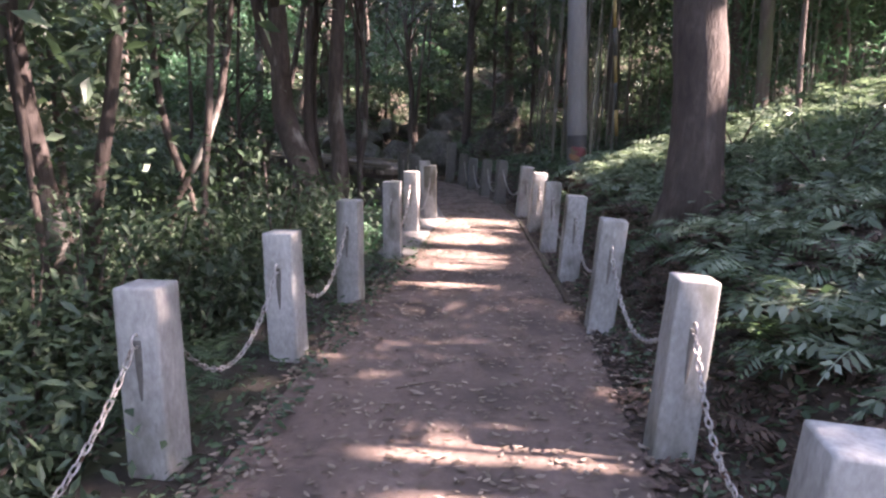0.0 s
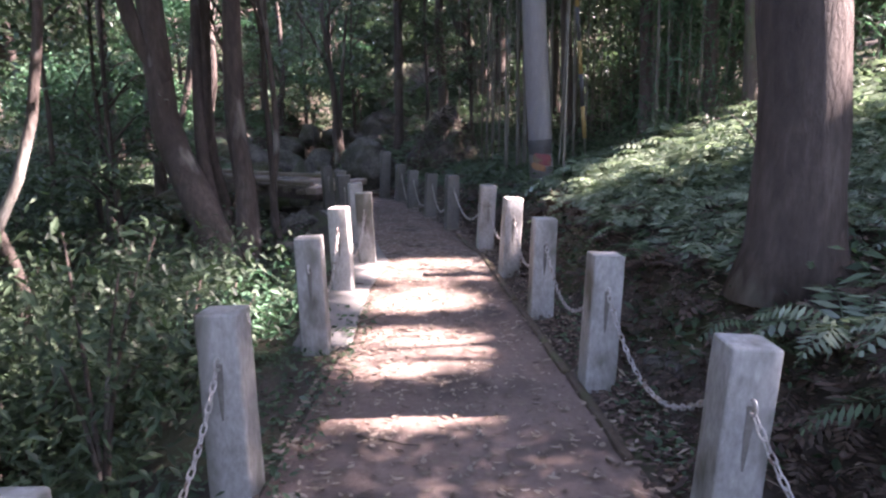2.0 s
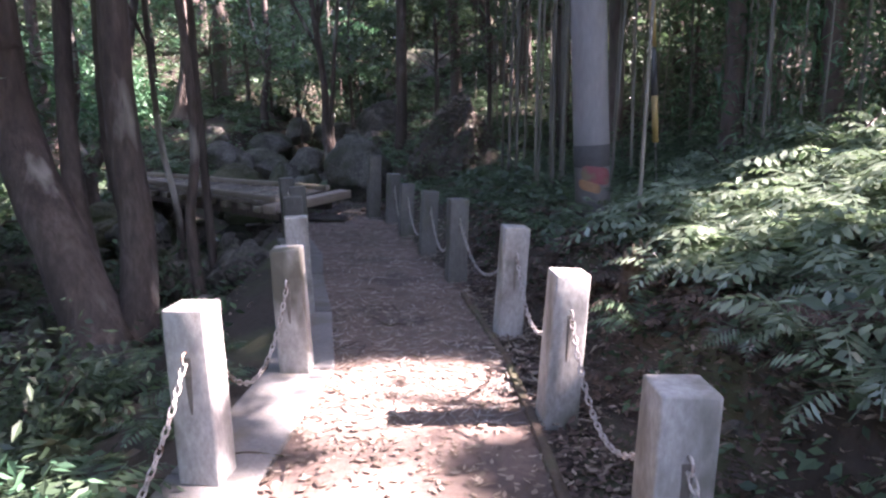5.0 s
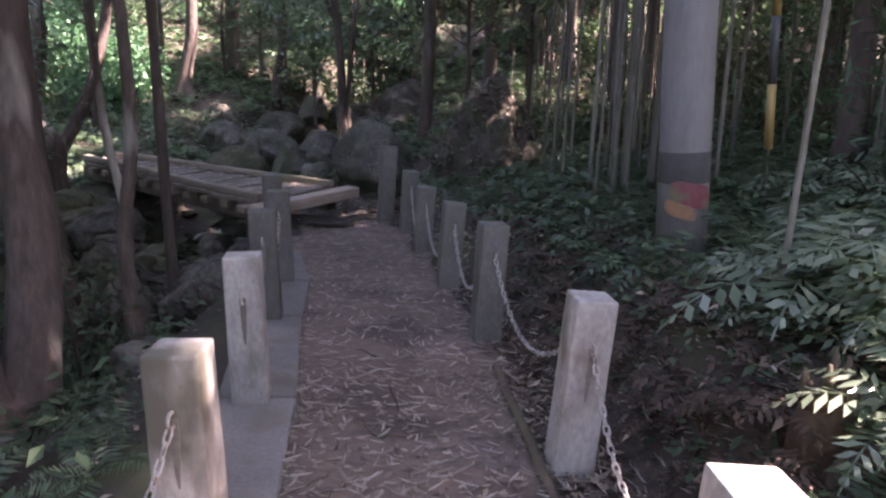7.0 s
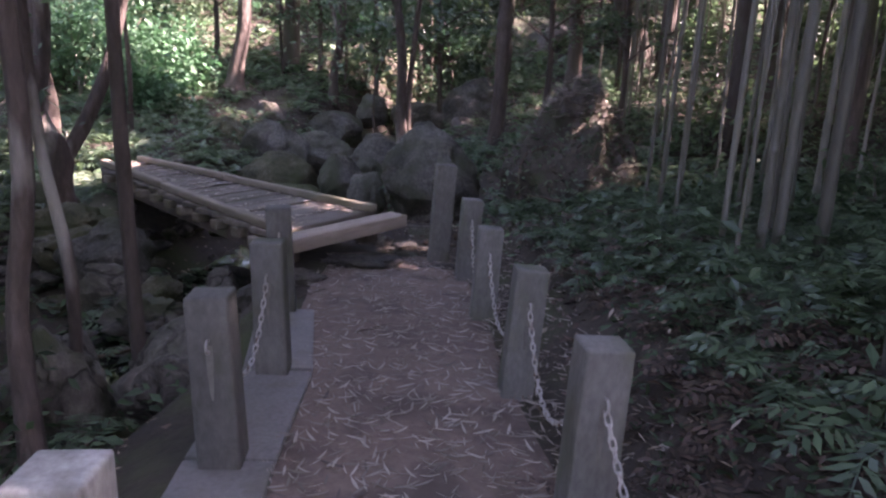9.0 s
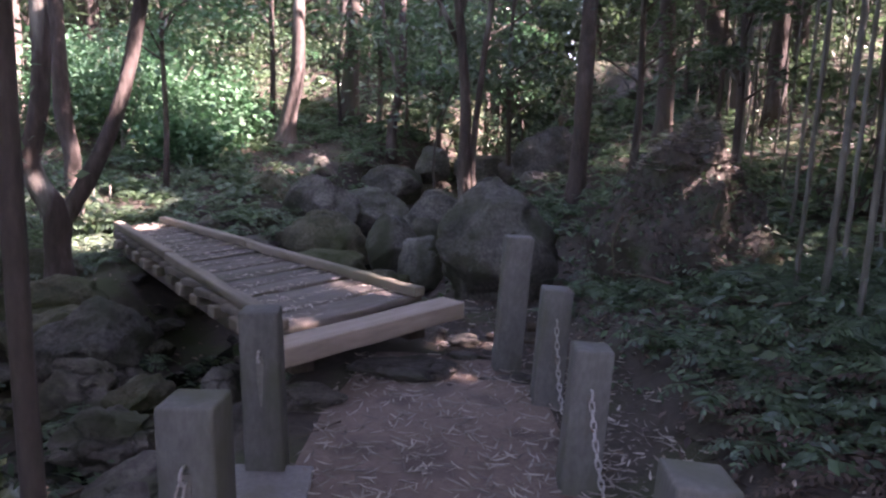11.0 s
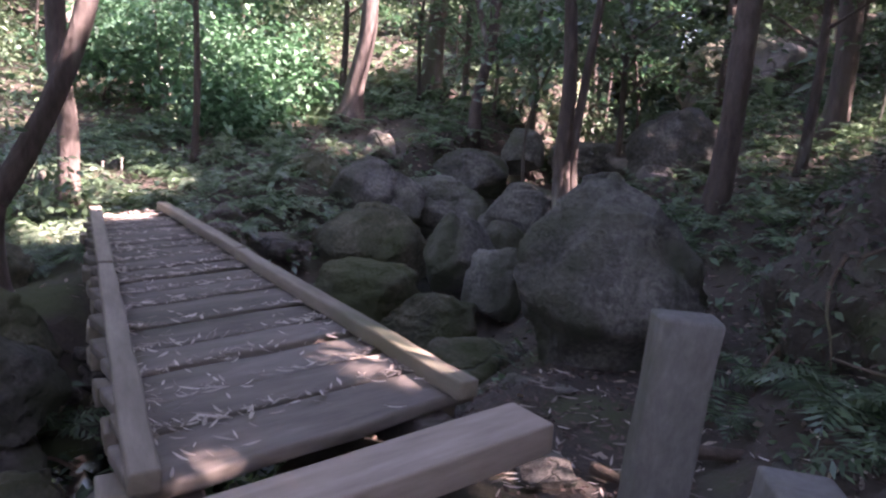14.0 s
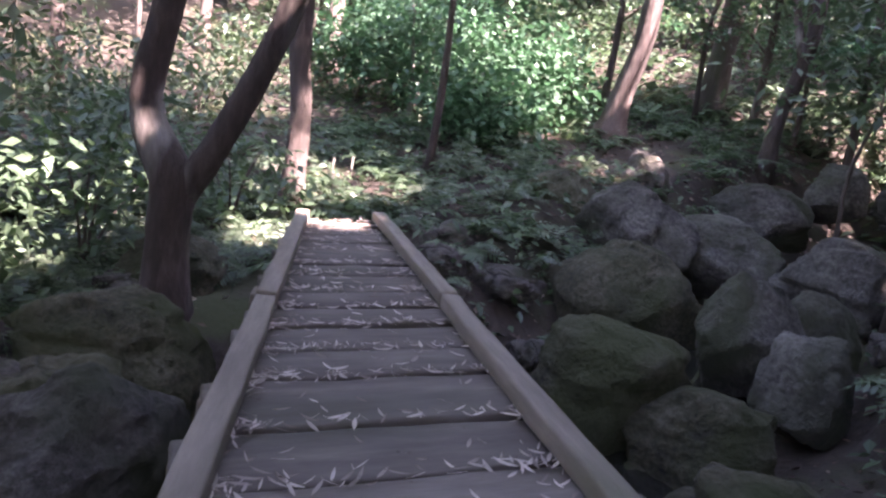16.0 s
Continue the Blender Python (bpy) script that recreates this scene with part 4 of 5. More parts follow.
# the twin-stemmed tree beside the gully
tree(-2.45, 6.45, [[(0, 0, 0, 0.270), (-0.35, 0.2, 0.9, 0.230), (-0.85, 0.55, 2.0, 0.203), (-0.95, 0.6, 2.8, 0.176), (-1.1, 0.7, 5.5, 0.135)],
                   [(-0.86, 0.55, 2.75, 0.121), (-1.25, 0.55, 3.6, 0.108), (-1.6, 0.5, 5.5, 0.081)],
                   [(0.12, 0.2, 0.1, 0.176), (0.1, 0.5, 1.2, 0.149), (0.0, 0.6, 2.5, 0.135), (0.1, 0.6, 5.5, 0.095)],
                   [(0.1, 0.25, 0.3, 0.135), (-0.3, 0.4, 0.9, 0.121), (-0.5, 0.7, 2.2, 0.081), (-0.5, 1.0, 4.5, 0.054)]],
     ((-0.9, 0.7, 7.0), (3.3, 3.3, 1.6), 150, 55, 0.16), "brown twin-stemmed tree leaning over the gully", BARK, seed=2, segs=12)
tree(-2.0, 7.55, [[(0, 0, 0, 0.07), (-0.1, 0.1, 1.0, 0.05), (0.0, 0.1, 2.0, 0.045), (-0.15, 0.1, 4.5, 0.03)]], ((0, 0, 5), (1.2, 1.2, 0.8), 20, 45, 0.12), "slender grey sapling beside the gully", BARK, seed=3, name="sapling", segs=7)
tree(-2.75, 8.2, [[(0, 0, 0, 0.1), (-0.15, 0.1, 1.0, 0.085), (-0.35, 0.15, 2.2, 0.075), (-0.3, 0.1, 4.5, 0.05)]], ((-0.2, 0, 5.4), (1.8, 1.8, 1.0), 40, 50, 0.14), "slim leaning brown tree beside the gully", BARK, seed=4, segs=8)
tree(-2.6, 8.75, [[(0, 0, 0, 0.045), (0.05, 0, 1.2, 0.04), (-0.1, 0, 2.2, 0.035), (-0.2, 0.1, 4.0, 0.025)]], ((-0.2, 0.1, 4.6), (1.0, 1.0, 0.7), 18, 45, 0.12), "thin pale sapling beside the gully", BARK, seed=5, name="sapling", segs=7)
tree(-2.25, 9.0, [[(0, 0, 0, 0.055), (-0.05, 0, 1.5, 0.05), (-0.1, 0.05, 3.0, 0.045), (-0.1, 0, 5.0, 0.03)]], ((-0.1, 0, 5.6), (1.2, 1.2, 0.8), 20, 45, 0.12), "thin straight black-barked sapling beside the gully", BARK_DARK, seed=6, name="sapling", segs=7)
# the forked tree beyond the footbridge
tree(-5.25, 12.8, [[(0, 0, 0, 0.16), (-0.02, 0.0, 0.6, 0.135), (-0.02, 0, 1.0, 0.14), (-0.2, -0.1, 1.5, 0.1), (-0.1, 0.0, 2.6, 0.09), (-0.2, 0, 6, 0.07)],
                  [(0.0, 0.05, 0.9, 0.1), (0.25, 0.2, 1.4, 0.085), (0.52, 0.42, 2.3, 0.075), (0.8, 0.6, 4.0, 0.07), (1.1, 0.8, 6.0, 0.05)]],
     ((0, 0, 7.2), (3.3, 3.3, 1.6), 150, 55, 0.16), "forked brown tree at the footbridge's far side", BARK, seed=7, segs=12)
tree(-6.9, 15.1, [[(0, 0, 0, 0.13), (0.02, 0, 1.0, 0.11), (-0.1, 0, 1.7, 0.115), (-0.15, 0, 3.5, 0.1), (-0.1, 0, 6.5, 0.08)]], ((0, 0, 7.6), (2.4, 2.4, 1.4), 70, 55, 0.16), "knotted brown tree behind the footbridge", BARK, seed=8)
tree(-6.0, 20.3, [[(0, 0, 0, 0.24), (0.12, 0, 0.8, 0.17), (0.3, 0, 1.8, 0.15), (0.3, 0, 4.0, 0.12)]], ((0.2, -0.4, 3.6), (2.4, 2.2, 1.0), 90, 60, 0.15), "leaning tree with spreading roots and low fresh leaves", BARK, LEAF_FRESH, seed=9, flare=1.9)
tree(-3.75, 20.6, [[(0, 0, 0, 0.13), (0.02, 0, 0.9, 0.1), (0.2, 0, 2.0, 0.09), (0.1, 0, 4.5, 0.07)], [(0.15, 0, 1.6, 0.06), (-0.2, 0, 2.8, 0.05), (-0.4, 0, 4.5, 0.04)]], ((0, 0, 5.6), (2.0, 2.0, 1.2), 50, 50, 0.15), "slim grey tree on the far slope", BARK, seed=10)
tree(-1.62, 17.4, [[(0, 0, 0, 0.12), (-0.1, 0, 1.0, 0.1), (-0.12, 0, 2.2, 0.085), (-0.4, 0, 4.5, 0.06)], [(0.2, 0.1, 0, 0.07), (0.02, 0.1, 1.0, 0.06), (0.1, 0.1, 2.4, 0.05), (0.3, 0.1, 4.5, 0.04)]], ((0, 0, 5.5), (2.2, 2.2, 1.3), 60, 50, 0.14), "double-stemmed slender tree among the rocks", BARK, seed=11)
tree(0.02, 16.9, [[(0, 0, 0, 0.15), (0.05, 0, 1.0, 0.12), (0.05, 0, 2.2, 0.12), (0.1, 0, 5.0, 0.09)]], ((0.2, 0, 6.0), (2.4, 2.4, 1.4), 70, 50, 0.15), "brown tree behind the huge boulder", BARK, seed=12)
tree(-5.6, 23.5, [[(0, 0, 0, 0.27), (0, 0, 1.0, 0.22), (0.1, 0, 3.5, 0.2), (0.1, 0, 7.0, 0.16)]], ((0, 0, 8.2), (2.8, 2.8, 1.6), 70, 50, 0.18), "straight mossy trunk on the far slope", BARK_DARK, seed=13)
tree(3.3, 21.0, [[(0, 0, 0, 0.27), (-0.3, 0, 0.9, 0.24), (-1.1, 0, 2.8, 0.22), (-1.8, 0, 6.0, 0.18)]], ((-2, 0, 7.2), (2.8, 2.8, 1.6), 70, 50, 0.18), "thick leaning trunk on the wooded slope", BARK_DARK, seed=14)
tree(1.55, 19.6, [[(0, 0, 0, 0.17), (0.0, 0, 1.2, 0.15), (-0.1, 0, 3.0, 0.14), (0, 0, 6.0, 0.1)]], ((0, 0, 7), (2.4, 2.4, 1.4), 60, 50, 0.17), "dark upright trunk on the wooded slope", BARK_DARK, seed=15)
for i, (x, y, q) in enumerate([(2.3, 9.5, 0.045), (2.1, 9.7, 0.04), (1.8, 9.95, 0.025)]):
    tree(x, y, [[(0, 0, 0, q), (0.0, 0, 1.5, q * 0.95), (0.03, 0, 4, q * 0.85), (0.1, 0, 8, q * 0.6)]], ((0, 0, 8.6), (1.4, 1.4, 1.0), 30, 45, 0.17), "straight smooth grey trunk on the bank", BAMBOO, seed=60 + i, segs=10, flare=1.05)
for i, (x, y, q, a) in enumerate([(-3.15, -0.6, 0.085, -0.1), (-2.85, -0.3, 0.06, 0.12), (-2.55, 0.9, 0.04, 0.05), (-3.3, 2.6, 0.05, 0.3), (-3.8, 3.4, 0.06, -0.2)]):
    tree(x, y, [[(0, 0, 0, q), (-a, 0.05, 1.0, q * 0.9), (a, 0.05, 2.4, q * 0.8), (a * 2, 0.1, 5.0, q * 0.5)]], ((a * 2, 0, 5.4), (1.7, 1.7, 1.1), 45, 45, 0.15),
         "slim crooked grey-brown tree beside the path's edge", BARK, seed=70 + i, segs=8)
# added trees, set along the sun's line so unseen crowns shade path and footbridge
for i, (x, y) in enumerate([(3.3, 14.6), (3.5, 11.9), (4.4, 16.4), (4.3, 9.6), (5.2, 7.7), (7.0, 8.8), (12.6, 7.6), (14.2, 9.2), (8.2, 11.9), (8.0, 13.7), (9.6, 10.6), (7.4, 15.4)]):
    tree(x, y, [[(0, 0, 0, 0.13), (-0.05, 0, 2.0, 0.12), (-0.3, 0, 5.0, 0.1), (-1.0, 0, 7.5, 0.07)]], ((-1.6, 0, 8.2), (3.2, 2.6, 1.8), 240, 52, 0.19),
         "tall straight tree added to shade the path and footbridge", BARK_DARK, seed=80 + i, segs=9)
tree(-0.75, 30.5, [[(0, 0, 0, 0.12), (0.05, 0, 2.0, 0.1), (0, 0, 5.5, 0.06)]], ((0, 0, 3.0), (1.9, 1.7, 2.8), 150, 45, 0.22), "bushy evergreen tree far up the slope", BARK_DARK, seed=95, segs=8)
tree(0.5, 27.2, [[(0, 0, 0, 0.12), (0.05, 0, 2.0, 0.1), (0, 0, 5.5, 0.06)]], ((0, 0, 5.2), (2.2, 2.0, 3.2), 170, 45, 0.22), "bushy evergreen tree far up the slope", BARK_DARK, seed=97, segs=8)
tree(-8.65, 18.7, [[(0, 0, 0, 0.03), (0, 0, 0.7, 0.026), (-0.15, 0, 1.6, 0.018)], [(0.02, 0, 0.2, 0.022), (0.3, 0, 1.0, 0.018), (0.4, 0, 1.5, 0.012)]], ((0, 0, 1.9), (0.9, 0.8, 0.5), 30, 36, 0.09),
     "spindly pale-stemmed sapling before the big bush", BAMBOO, LEAF_FRESH, "sapling", seed=96, segs=6, limbs=3)


def sprays(ob, reach, lo, hi, count, leaf, seed, size=0.1, per=170):
    """Low side branches that carry flat fans of leaves."""
    g = np.random.default_rng(seed)
    for k in range(count):
        a, z, ln = 2.4 * k + g.uniform(-0.4, 0.4), g.uniform(lo, hi), reach * g.uniform(0.6, 1.1)
        end = Vector((math.cos(a) * ln, math.sin(a) * ln, z + g.uniform(-0.15, 0.25)))
        branch = part("branch", mesh_of("branch", *tube(curve_points([(0, 0, z - 0.35), (end.x * 0.5, end.y * 0.5, z + 0.1), end], 3), np.linspace(0.022, 0.005, 7), 5), BARK), ob)
        t = g.uniform(0.25, 1.1, per)
        side = g.normal(0, 0.24, per) * ln * (1.15 - 0.6 * t)
        c = np.stack([end.x * t - math.sin(a) * side, end.y * t + math.cos(a) * side, z + 0.1 - 0.25 * t * t - 0.3 * np.abs(side) + g.normal(0, 0.05, per)], 1)
        tagged(part("leaf_spray", leaves_mesh("leaf_spray", c, size, leaf, g, 0.5, 0, 0.8), branch, None, "flat fan of small leaves"), kind="stuff")


for x, y, q, h, reach, lo, hi, n, leaf in [(-3.0, 21.8, 0.07, 6.5, 1.9, 2.0, 4.6, 11, LEAF_FRESH), (-1.3, 20.3, 0.06, 6, 1.6, 1.8, 4.2, 9, LEAF_MID), (0.9, 17.6, 0.06, 6, 1.5, 1.6, 4.2, 9, LEAF_MID), (-4.6, 22.6, 0.07, 6, 1.8, 1.6, 4.0, 9, LEAF_FRESH),
                                           (-7.4, 22.8, 0.08, 6.5, 2.0, 1.8, 4.4, 9, LEAF_FRESH), (1.9, 15.6, 0.05, 6, 1.4, 1.6, 3.8, 8, LEAF_MID), (0.2, 22.4, 0.08, 7, 2.0, 1.8, 4.8, 10, LEAF_MID), (-2.2, 24.0, 0.08, 7, 2.2, 1.6, 4.6, 10, LEAF_FRESH),
                                           (-5.2, 9.6, 0.05, 5, 1.5, 1.2, 3.2, 9, LEAF_MID), (-4.3, 7.6, 0.05, 5, 1.3, 1.2, 3.0, 8, LEAF_MID), (-6.6, 16.9, 0.05, 5, 1.5, 2.2, 3.8, 7, LEAF_FRESH)]:
    ob = tree(x, y, [[(0, 0, 0, q), (0.03, 0, 1.2, q * 0.9), (-0.03, 0.02, h * 0.55, q * 0.7), (0.06, 0, h, q * 0.4)]], ((0, 0, h), (1.5, 1.5, 0.9), 26, 45, 0.13),
              "slender understorey tree with flat fans of green leaves", BARK, leaf, "young_tree", seed=int(500 + x * 10 + y), segs=8, limbs=3)
    sprays(ob, reach, lo, hi, n, leaf, int(700 + x * 10 + y))

# trees on the slopes, whose crowns close the canopy
rng = random.Random(21)
spots = []
for _ in range(4000):
    x, y = rng.uniform(-24, 22), rng.uniform(-16, 36)
    if -6.3 < x < 3.2 and y < 24 or (x < -4 and x > -12 and 10 < y < 22):
        continue
    if any((x - a) ** 2 + (y - b) ** 2 < 3.1 ** 2 for a, b in spots):
        continue
    if abs(x - 3.2) < 1.5 and 2 < y < 9:
        continue
    spots.append((x, y))
    if len(spots) >= 85:
        break
for i, (x, y) in enumerate(spots):
    h, r, lean = rng.uniform(6.5, 10.5), rng.uniform(0.07, 0.2), rng.uniform(-0.6, 0.6)
    near = math.hypot(x, y - 6) < 20
    # clumps per crown are set by how much light should pass there
    tree(x, y, [[(0, 0, 0, r * 1.1), (lean * 0.2, rng.uniform(-0.1, 0.1), h * 0.3, r * 0.9), (lean * 0.6, rng.uniform(-0.2, 0.2), h * 0.65, r * 0.75), (lean, rng.uniform(-0.3, 0.3), h, r * 0.5)]],
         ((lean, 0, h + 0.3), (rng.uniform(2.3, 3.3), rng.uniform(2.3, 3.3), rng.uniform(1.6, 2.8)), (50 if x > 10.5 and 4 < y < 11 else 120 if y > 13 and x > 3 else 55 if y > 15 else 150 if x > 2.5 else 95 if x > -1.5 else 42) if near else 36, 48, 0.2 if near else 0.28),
         "slender straight tree on the wooded slope", BARK_DARK if rng.random() < 0.6 else BARK, seed=100 + i, segs=8, limbs=3)

# low leafy trees that fill the woods between the trunks
rng = random.Random(77)
under = []
for _ in range(6000):
    x, y = rng.uniform(-18, 14), rng.uniform(-6, 30)
    clear = (-4.6 < x < 2.6 and y < 19) or (x < -3.5 and x > -11 and 11 < y < 20.5) or (x < 4.2 and 1 < y < 8) or (x > 0 and x < 3.2 and y < 16)
    if clear or any((x - a) ** 2 + (y - b) ** 2 < 1.7 ** 2 for a, b in under):
        continue
    under.append((x, y))
    if len(under) >= 90:
        break
under += [(-4.7, -1.5), (-4.9, 1.0), (-5.2, 3.4), (-3.3, -3.2), (-2.9, -0.8)]
for i, (x, y) in enumerate(under):
    h, r = rng.uniform(2.2, 4.6), rng.uniform(0.025, 0.06)
    tree(x, y, [[(0, 0, 0, r), (rng.uniform(-0.15, 0.15), rng.uniform(-0.1, 0.1), h * 0.5, r * 0.8), (rng.uniform(-0.4, 0.4), rng.uniform(-0.3, 0.3), h, r * 0.5)]],
         ((0, 0, h), (rng.uniform(1.2, 1.9), rng.uniform(1.2, 1.9), h * 0.42), 52, 36, 0.14), "young leafy tree among the trunks" if i % 2 else "bushy young evergreen in the shade",
         BARK_DARK if i % 2 else BARK, LEAF_CANOPY if i % 3 else LEAF_MID, "young_tree", 300 + i, 6, 3)

# ---------------------------------------------------------------- utility pole
foot = ground_at(1.93, 7.55) - 0.3
pole = thing("utility_pole", pose(1.93, 7.55, foot, 0, -3.6, 0), "thick grey concrete utility pole with a dark band and warning plates", "pole")
pole_shaft = part("shaft", mesh_of("shaft", *tube([(0, 0, z) for z in (0, 1.2, 3, 5, 9)], [0.176, 0.174, 0.168, 0.16, 0.145], 28), POLE_GREY), pole)
part("tar_band", mesh_of("tar_band", *tube([(0, 0, z - foot) for z in (1.06, 1.07, 1.27, 1.28)], [0.174, 0.178, 0.177, 0.173], 28), POLE_BLACK), pole_shaft, None, "dark tar band")


def curved_plate(name, a0, a1, z0, z1, tilt, material, label, radius=0.181, inset=0.0):
    """A thin rounded plate bent round the pole."""
    verts, faces, n = [], [], 14
    for layer in (0, 0.004):
        for i in range(n + 1):
            t = i / n
            edge = math.sqrt(max(0.0, 1 - (2 * t - 1) ** 6)) * 0.5
            a, mid = a0 + (a1 - a0) * t, (z0 + z1) / 2 + tilt * (t - 0.5)
            for s in (-1, 1):
                verts.append(((radius + layer) * math.cos(a), (radius + layer) * math.sin(a), mid + s * (z1 - z0) * edge - foot))
    for i in range(n):
        o, p = i * 2, (n + 1) * 2 + i * 2
        faces += [(p, p + 2, p + 3, p + 1), (o, o + 1, o + 3, o + 2), (o, o + 2, p + 2, p), (o + 1, p + 1, p + 3, o + 3)]
    return part(name, mesh_of(name, verts, faces, material, False), pole_shaft, None, label)


curved_plate("warning_plate", radians(-142), radians(-42), 0.90, 1.07, -0.05, POLE_RED, "faded red warning plate")
curved_plate("orange_plate", radians(-150), radians(-80), 0.83, 0.93, -0.07, ORANGE, "dirty orange plate with unreadable marks", 0.186)
stay = thing("stay_wire", pose(2.75, 8.05, ground_at(2.75, 8.05)), "steel stay wire in a yellow and black sleeve", "stay wire")
stay_way = Vector((1.95, 7.6, 8.3)) - Vector((2.75, 8.05, ground_at(2.75, 8.05)))
part("wire", mesh_of("wire", *tube([stay_way * -0.02, stay_way * 0.5, stay_way], [0.008, 0.008, 0.008], 6), STEEL), stay)
for i in range(5):
    lo, hi = stay_way * (0.075 + i * 0.064), stay_way * (0.075 + i * 0.064 + 0.0635)
    part("sleeve", mesh_of("sleeve", *tube([lo, hi], [0.032, 0.032], 12), POLE_BLACK if i % 2 else YELLOW), stay, None, "black sleeve" if i % 2 else "yellow sleeve")

# the rotten stump on the bank
stump = thing("stump", pose(1.42, 4.85, ground_at(1.42, 4.85) - 0.04, 0, -6, 0), "rotten reddish-brown tree stump on the bank", "stump")
g = random.Random(3)
part("body", mesh_of("body", *tube([(0, 0, -0.1), (0, 0, 0.06), (0.01, 0, 0.15), (0.015, 0, 0.2)], [0.115, 0.095, 0.085, 0.07], 18, 0.22, g), DEADWOOD), stump)
for k in range(9):
    a, r = 0.7 * k, g.uniform(0.045, 0.08)
    base = Vector((math.cos(a) * r, math.sin(a) * r, 0.14))
    tip = base + Vector((math.cos(a) * 0.015, math.sin(a) * 0.015, g.uniform(0.06, 0.19)))
    part("splinter", mesh_of("splinter", *tube([base, base.lerp(tip, 0.6), tip], [0.026, 0.02, 0.006], 6, 0.2, g), DEADWOOD), stump)

# ---------------------------------------------------------------- bamboo
def culm_mesh(seed, h=7.5, r=0.035):
    rng = random.Random(seed)
    pts, rad, z, bend = [], [], 0.0, rng.uniform(-0.25, 0.25)
    while z < h:
        k = z / h
        for dz, f in ((0, 1.0), (0.012, 1.16), (0.03, 1.0)):
            pts.append((bend * k * k, rng.uniform(-0.004, 0.004) + 0.3 * bend * k * k, z + dz))
            rad.append(r * (1 - 0.75 * k) * f)
        z += 0.26 + 0.1 * math.sin(k * 3)
    return mesh_of("culm", *tube(pts, rad, 8), BAMBOO)


culms = [culm_mesh(s, r=q) for s, q in enumerate((0.034, 0.028, 0.022, 0.016, 0.02))]
bamboo_crowns = []
for s in range(3):
    g = np.random.default_rng(s + 70)
    c = [np.array([0, 0, g.uniform(3.5, 7.5)]) + g.normal(0, 0.45, 3) for _ in range(26)]
    bamboo_crowns.append(leaves_mesh("leaf_tuft", np.concatenate([q + g.normal(0, 0.25, (22, 3)) for q in c]), 0.2, LEAF_MID, g, 0.2, 0, 0.4))
rng = random.Random(8)
BAMBOO_AT = [(1.95, 9.6), (2.2, 10.1), (2.45, 10.4), (1.8, 5.95), (2.6, 9.2), (2.9, 11.0), (1.7, 11.6), (2.1, 12.4), (3.3, 10.0), (3.0, 12.6)]
while len(BAMBOO_AT) < 74:
    x, y = rng.uniform(1.6, 8.5), rng.uniform(7.5, 21)
    if math.hypot(x - 1.93, y - 7.55) > 0.7 and math.hypot(x - 0.98, y - 13.55) > 1.5 and x - along(RIGHT_EDGE, y) > 1.3 and (x > 2.6 or y > 9):
        BAMBOO_AT.append((x, y))
for i, (x, y) in enumerate(BAMBOO_AT):
    b = thing("bamboo", pose(x, y, ground_at(x, y) - 0.05, rng.uniform(-2, 2), rng.uniform(-2, 2), rng.uniform(0, 360)),
              "bare pale bamboo culm on the bank" if i % 3 else "thick grey-green bamboo culm on the bank", "bamboo", "bamboo grove")
    part("culm", culms[i % 5 if i < 10 else 2 + i % 3], b)
    if y < 11 or i % 2:
        tagged(part("leaf_tuft", bamboo_crowns[i % 3], b), kind="stuff")

low_tufts = []
for s in range(3):
    g = np.random.default_rng(s + 170)
    c = [np.array([0, 0, g.uniform(0.5, 3.4)]) + g.normal(0, 0.38, 3) for _ in range(22)]
    low_tufts.append(leaves_mesh("leaf_tuft", np.concatenate([q + g.normal(0, 0.2, (16, 3)) for q in c]), 0.17, LEAF_FRESH, g, 0.2, 0, 0.4))
rng = random.Random(9)
for i in range(28):
    x, y = rng.uniform(4.2, 9.5), rng.uniform(7.0, 12.0)
    b = thing("bamboo", pose(x, y, ground_at(x, y) - 0.05, rng.uniform(-4, 4), rng.uniform(-4, 4), rng.uniform(0, 360)), "thin pale bamboo culm with sunlit leaves on the bank", "bamboo", "bamboo grove")
    part("culm", culms[2 + i % 3], b)
    tagged(part("leaf_tuft", low_tufts[i % 3], b), kind="stuff")

# ---------------------------------------------------------------- ferns, bushes and low plants
def frond_mesh(seed, material, length=0.55, n=17):
    """One arching frond with paired leaflets that shrink towards the tip."""
    rng = random.Random(seed)
    verts, faces = [], []
    rise, ln = rng.uniform(0.7, 1.45), length * rng.uniform(0.75, 1.2)
    side, bend = Vector((0, 1, 0)), rng.uniform(-0.12, 0.12)
    line = [Vector((ln * 0.9 * i / n, bend * ln * (i / n) ** 2, ln * (rise * i / n - (0.55 + rise * 0.5) * (i / n) ** 2))) for i in range(n + 1)]
    for i in range(1, n):
        t = i / n
        size = ln * 0.27 * math.sin(math.pi * min(1, t * 0.9 + 0.16)) ** 0.8
        way = (line[i + 1] - line[i]).normalized()
        for s in (-1, 1):
            o, tip = len(verts), line[i] + (side * s + way * 0.45).normalized() * size * rng.uniform(0.85, 1.1) - Vector((0, 0, size * rng.uniform(0.1, 0.35)))
            mid = line[i].lerp(tip, 0.45)
            verts += [line[i], mid + way * ln * 0.4 / n, tip, mid - way * ln * 0.4 / n]
            faces += [(o, o + 1, o + 2), (o, o + 2, o + 3)]
    o = len(verts)
    for i, p in enumerate(line):
        verts += [p + side * 0.003, p - side * 0.003]
        if i:
            faces.append((o + i * 2 - 2, o + i * 2 - 1, o + i * 2 + 1, o + i * 2))
    return mesh_of("frond", verts, faces, material, False)


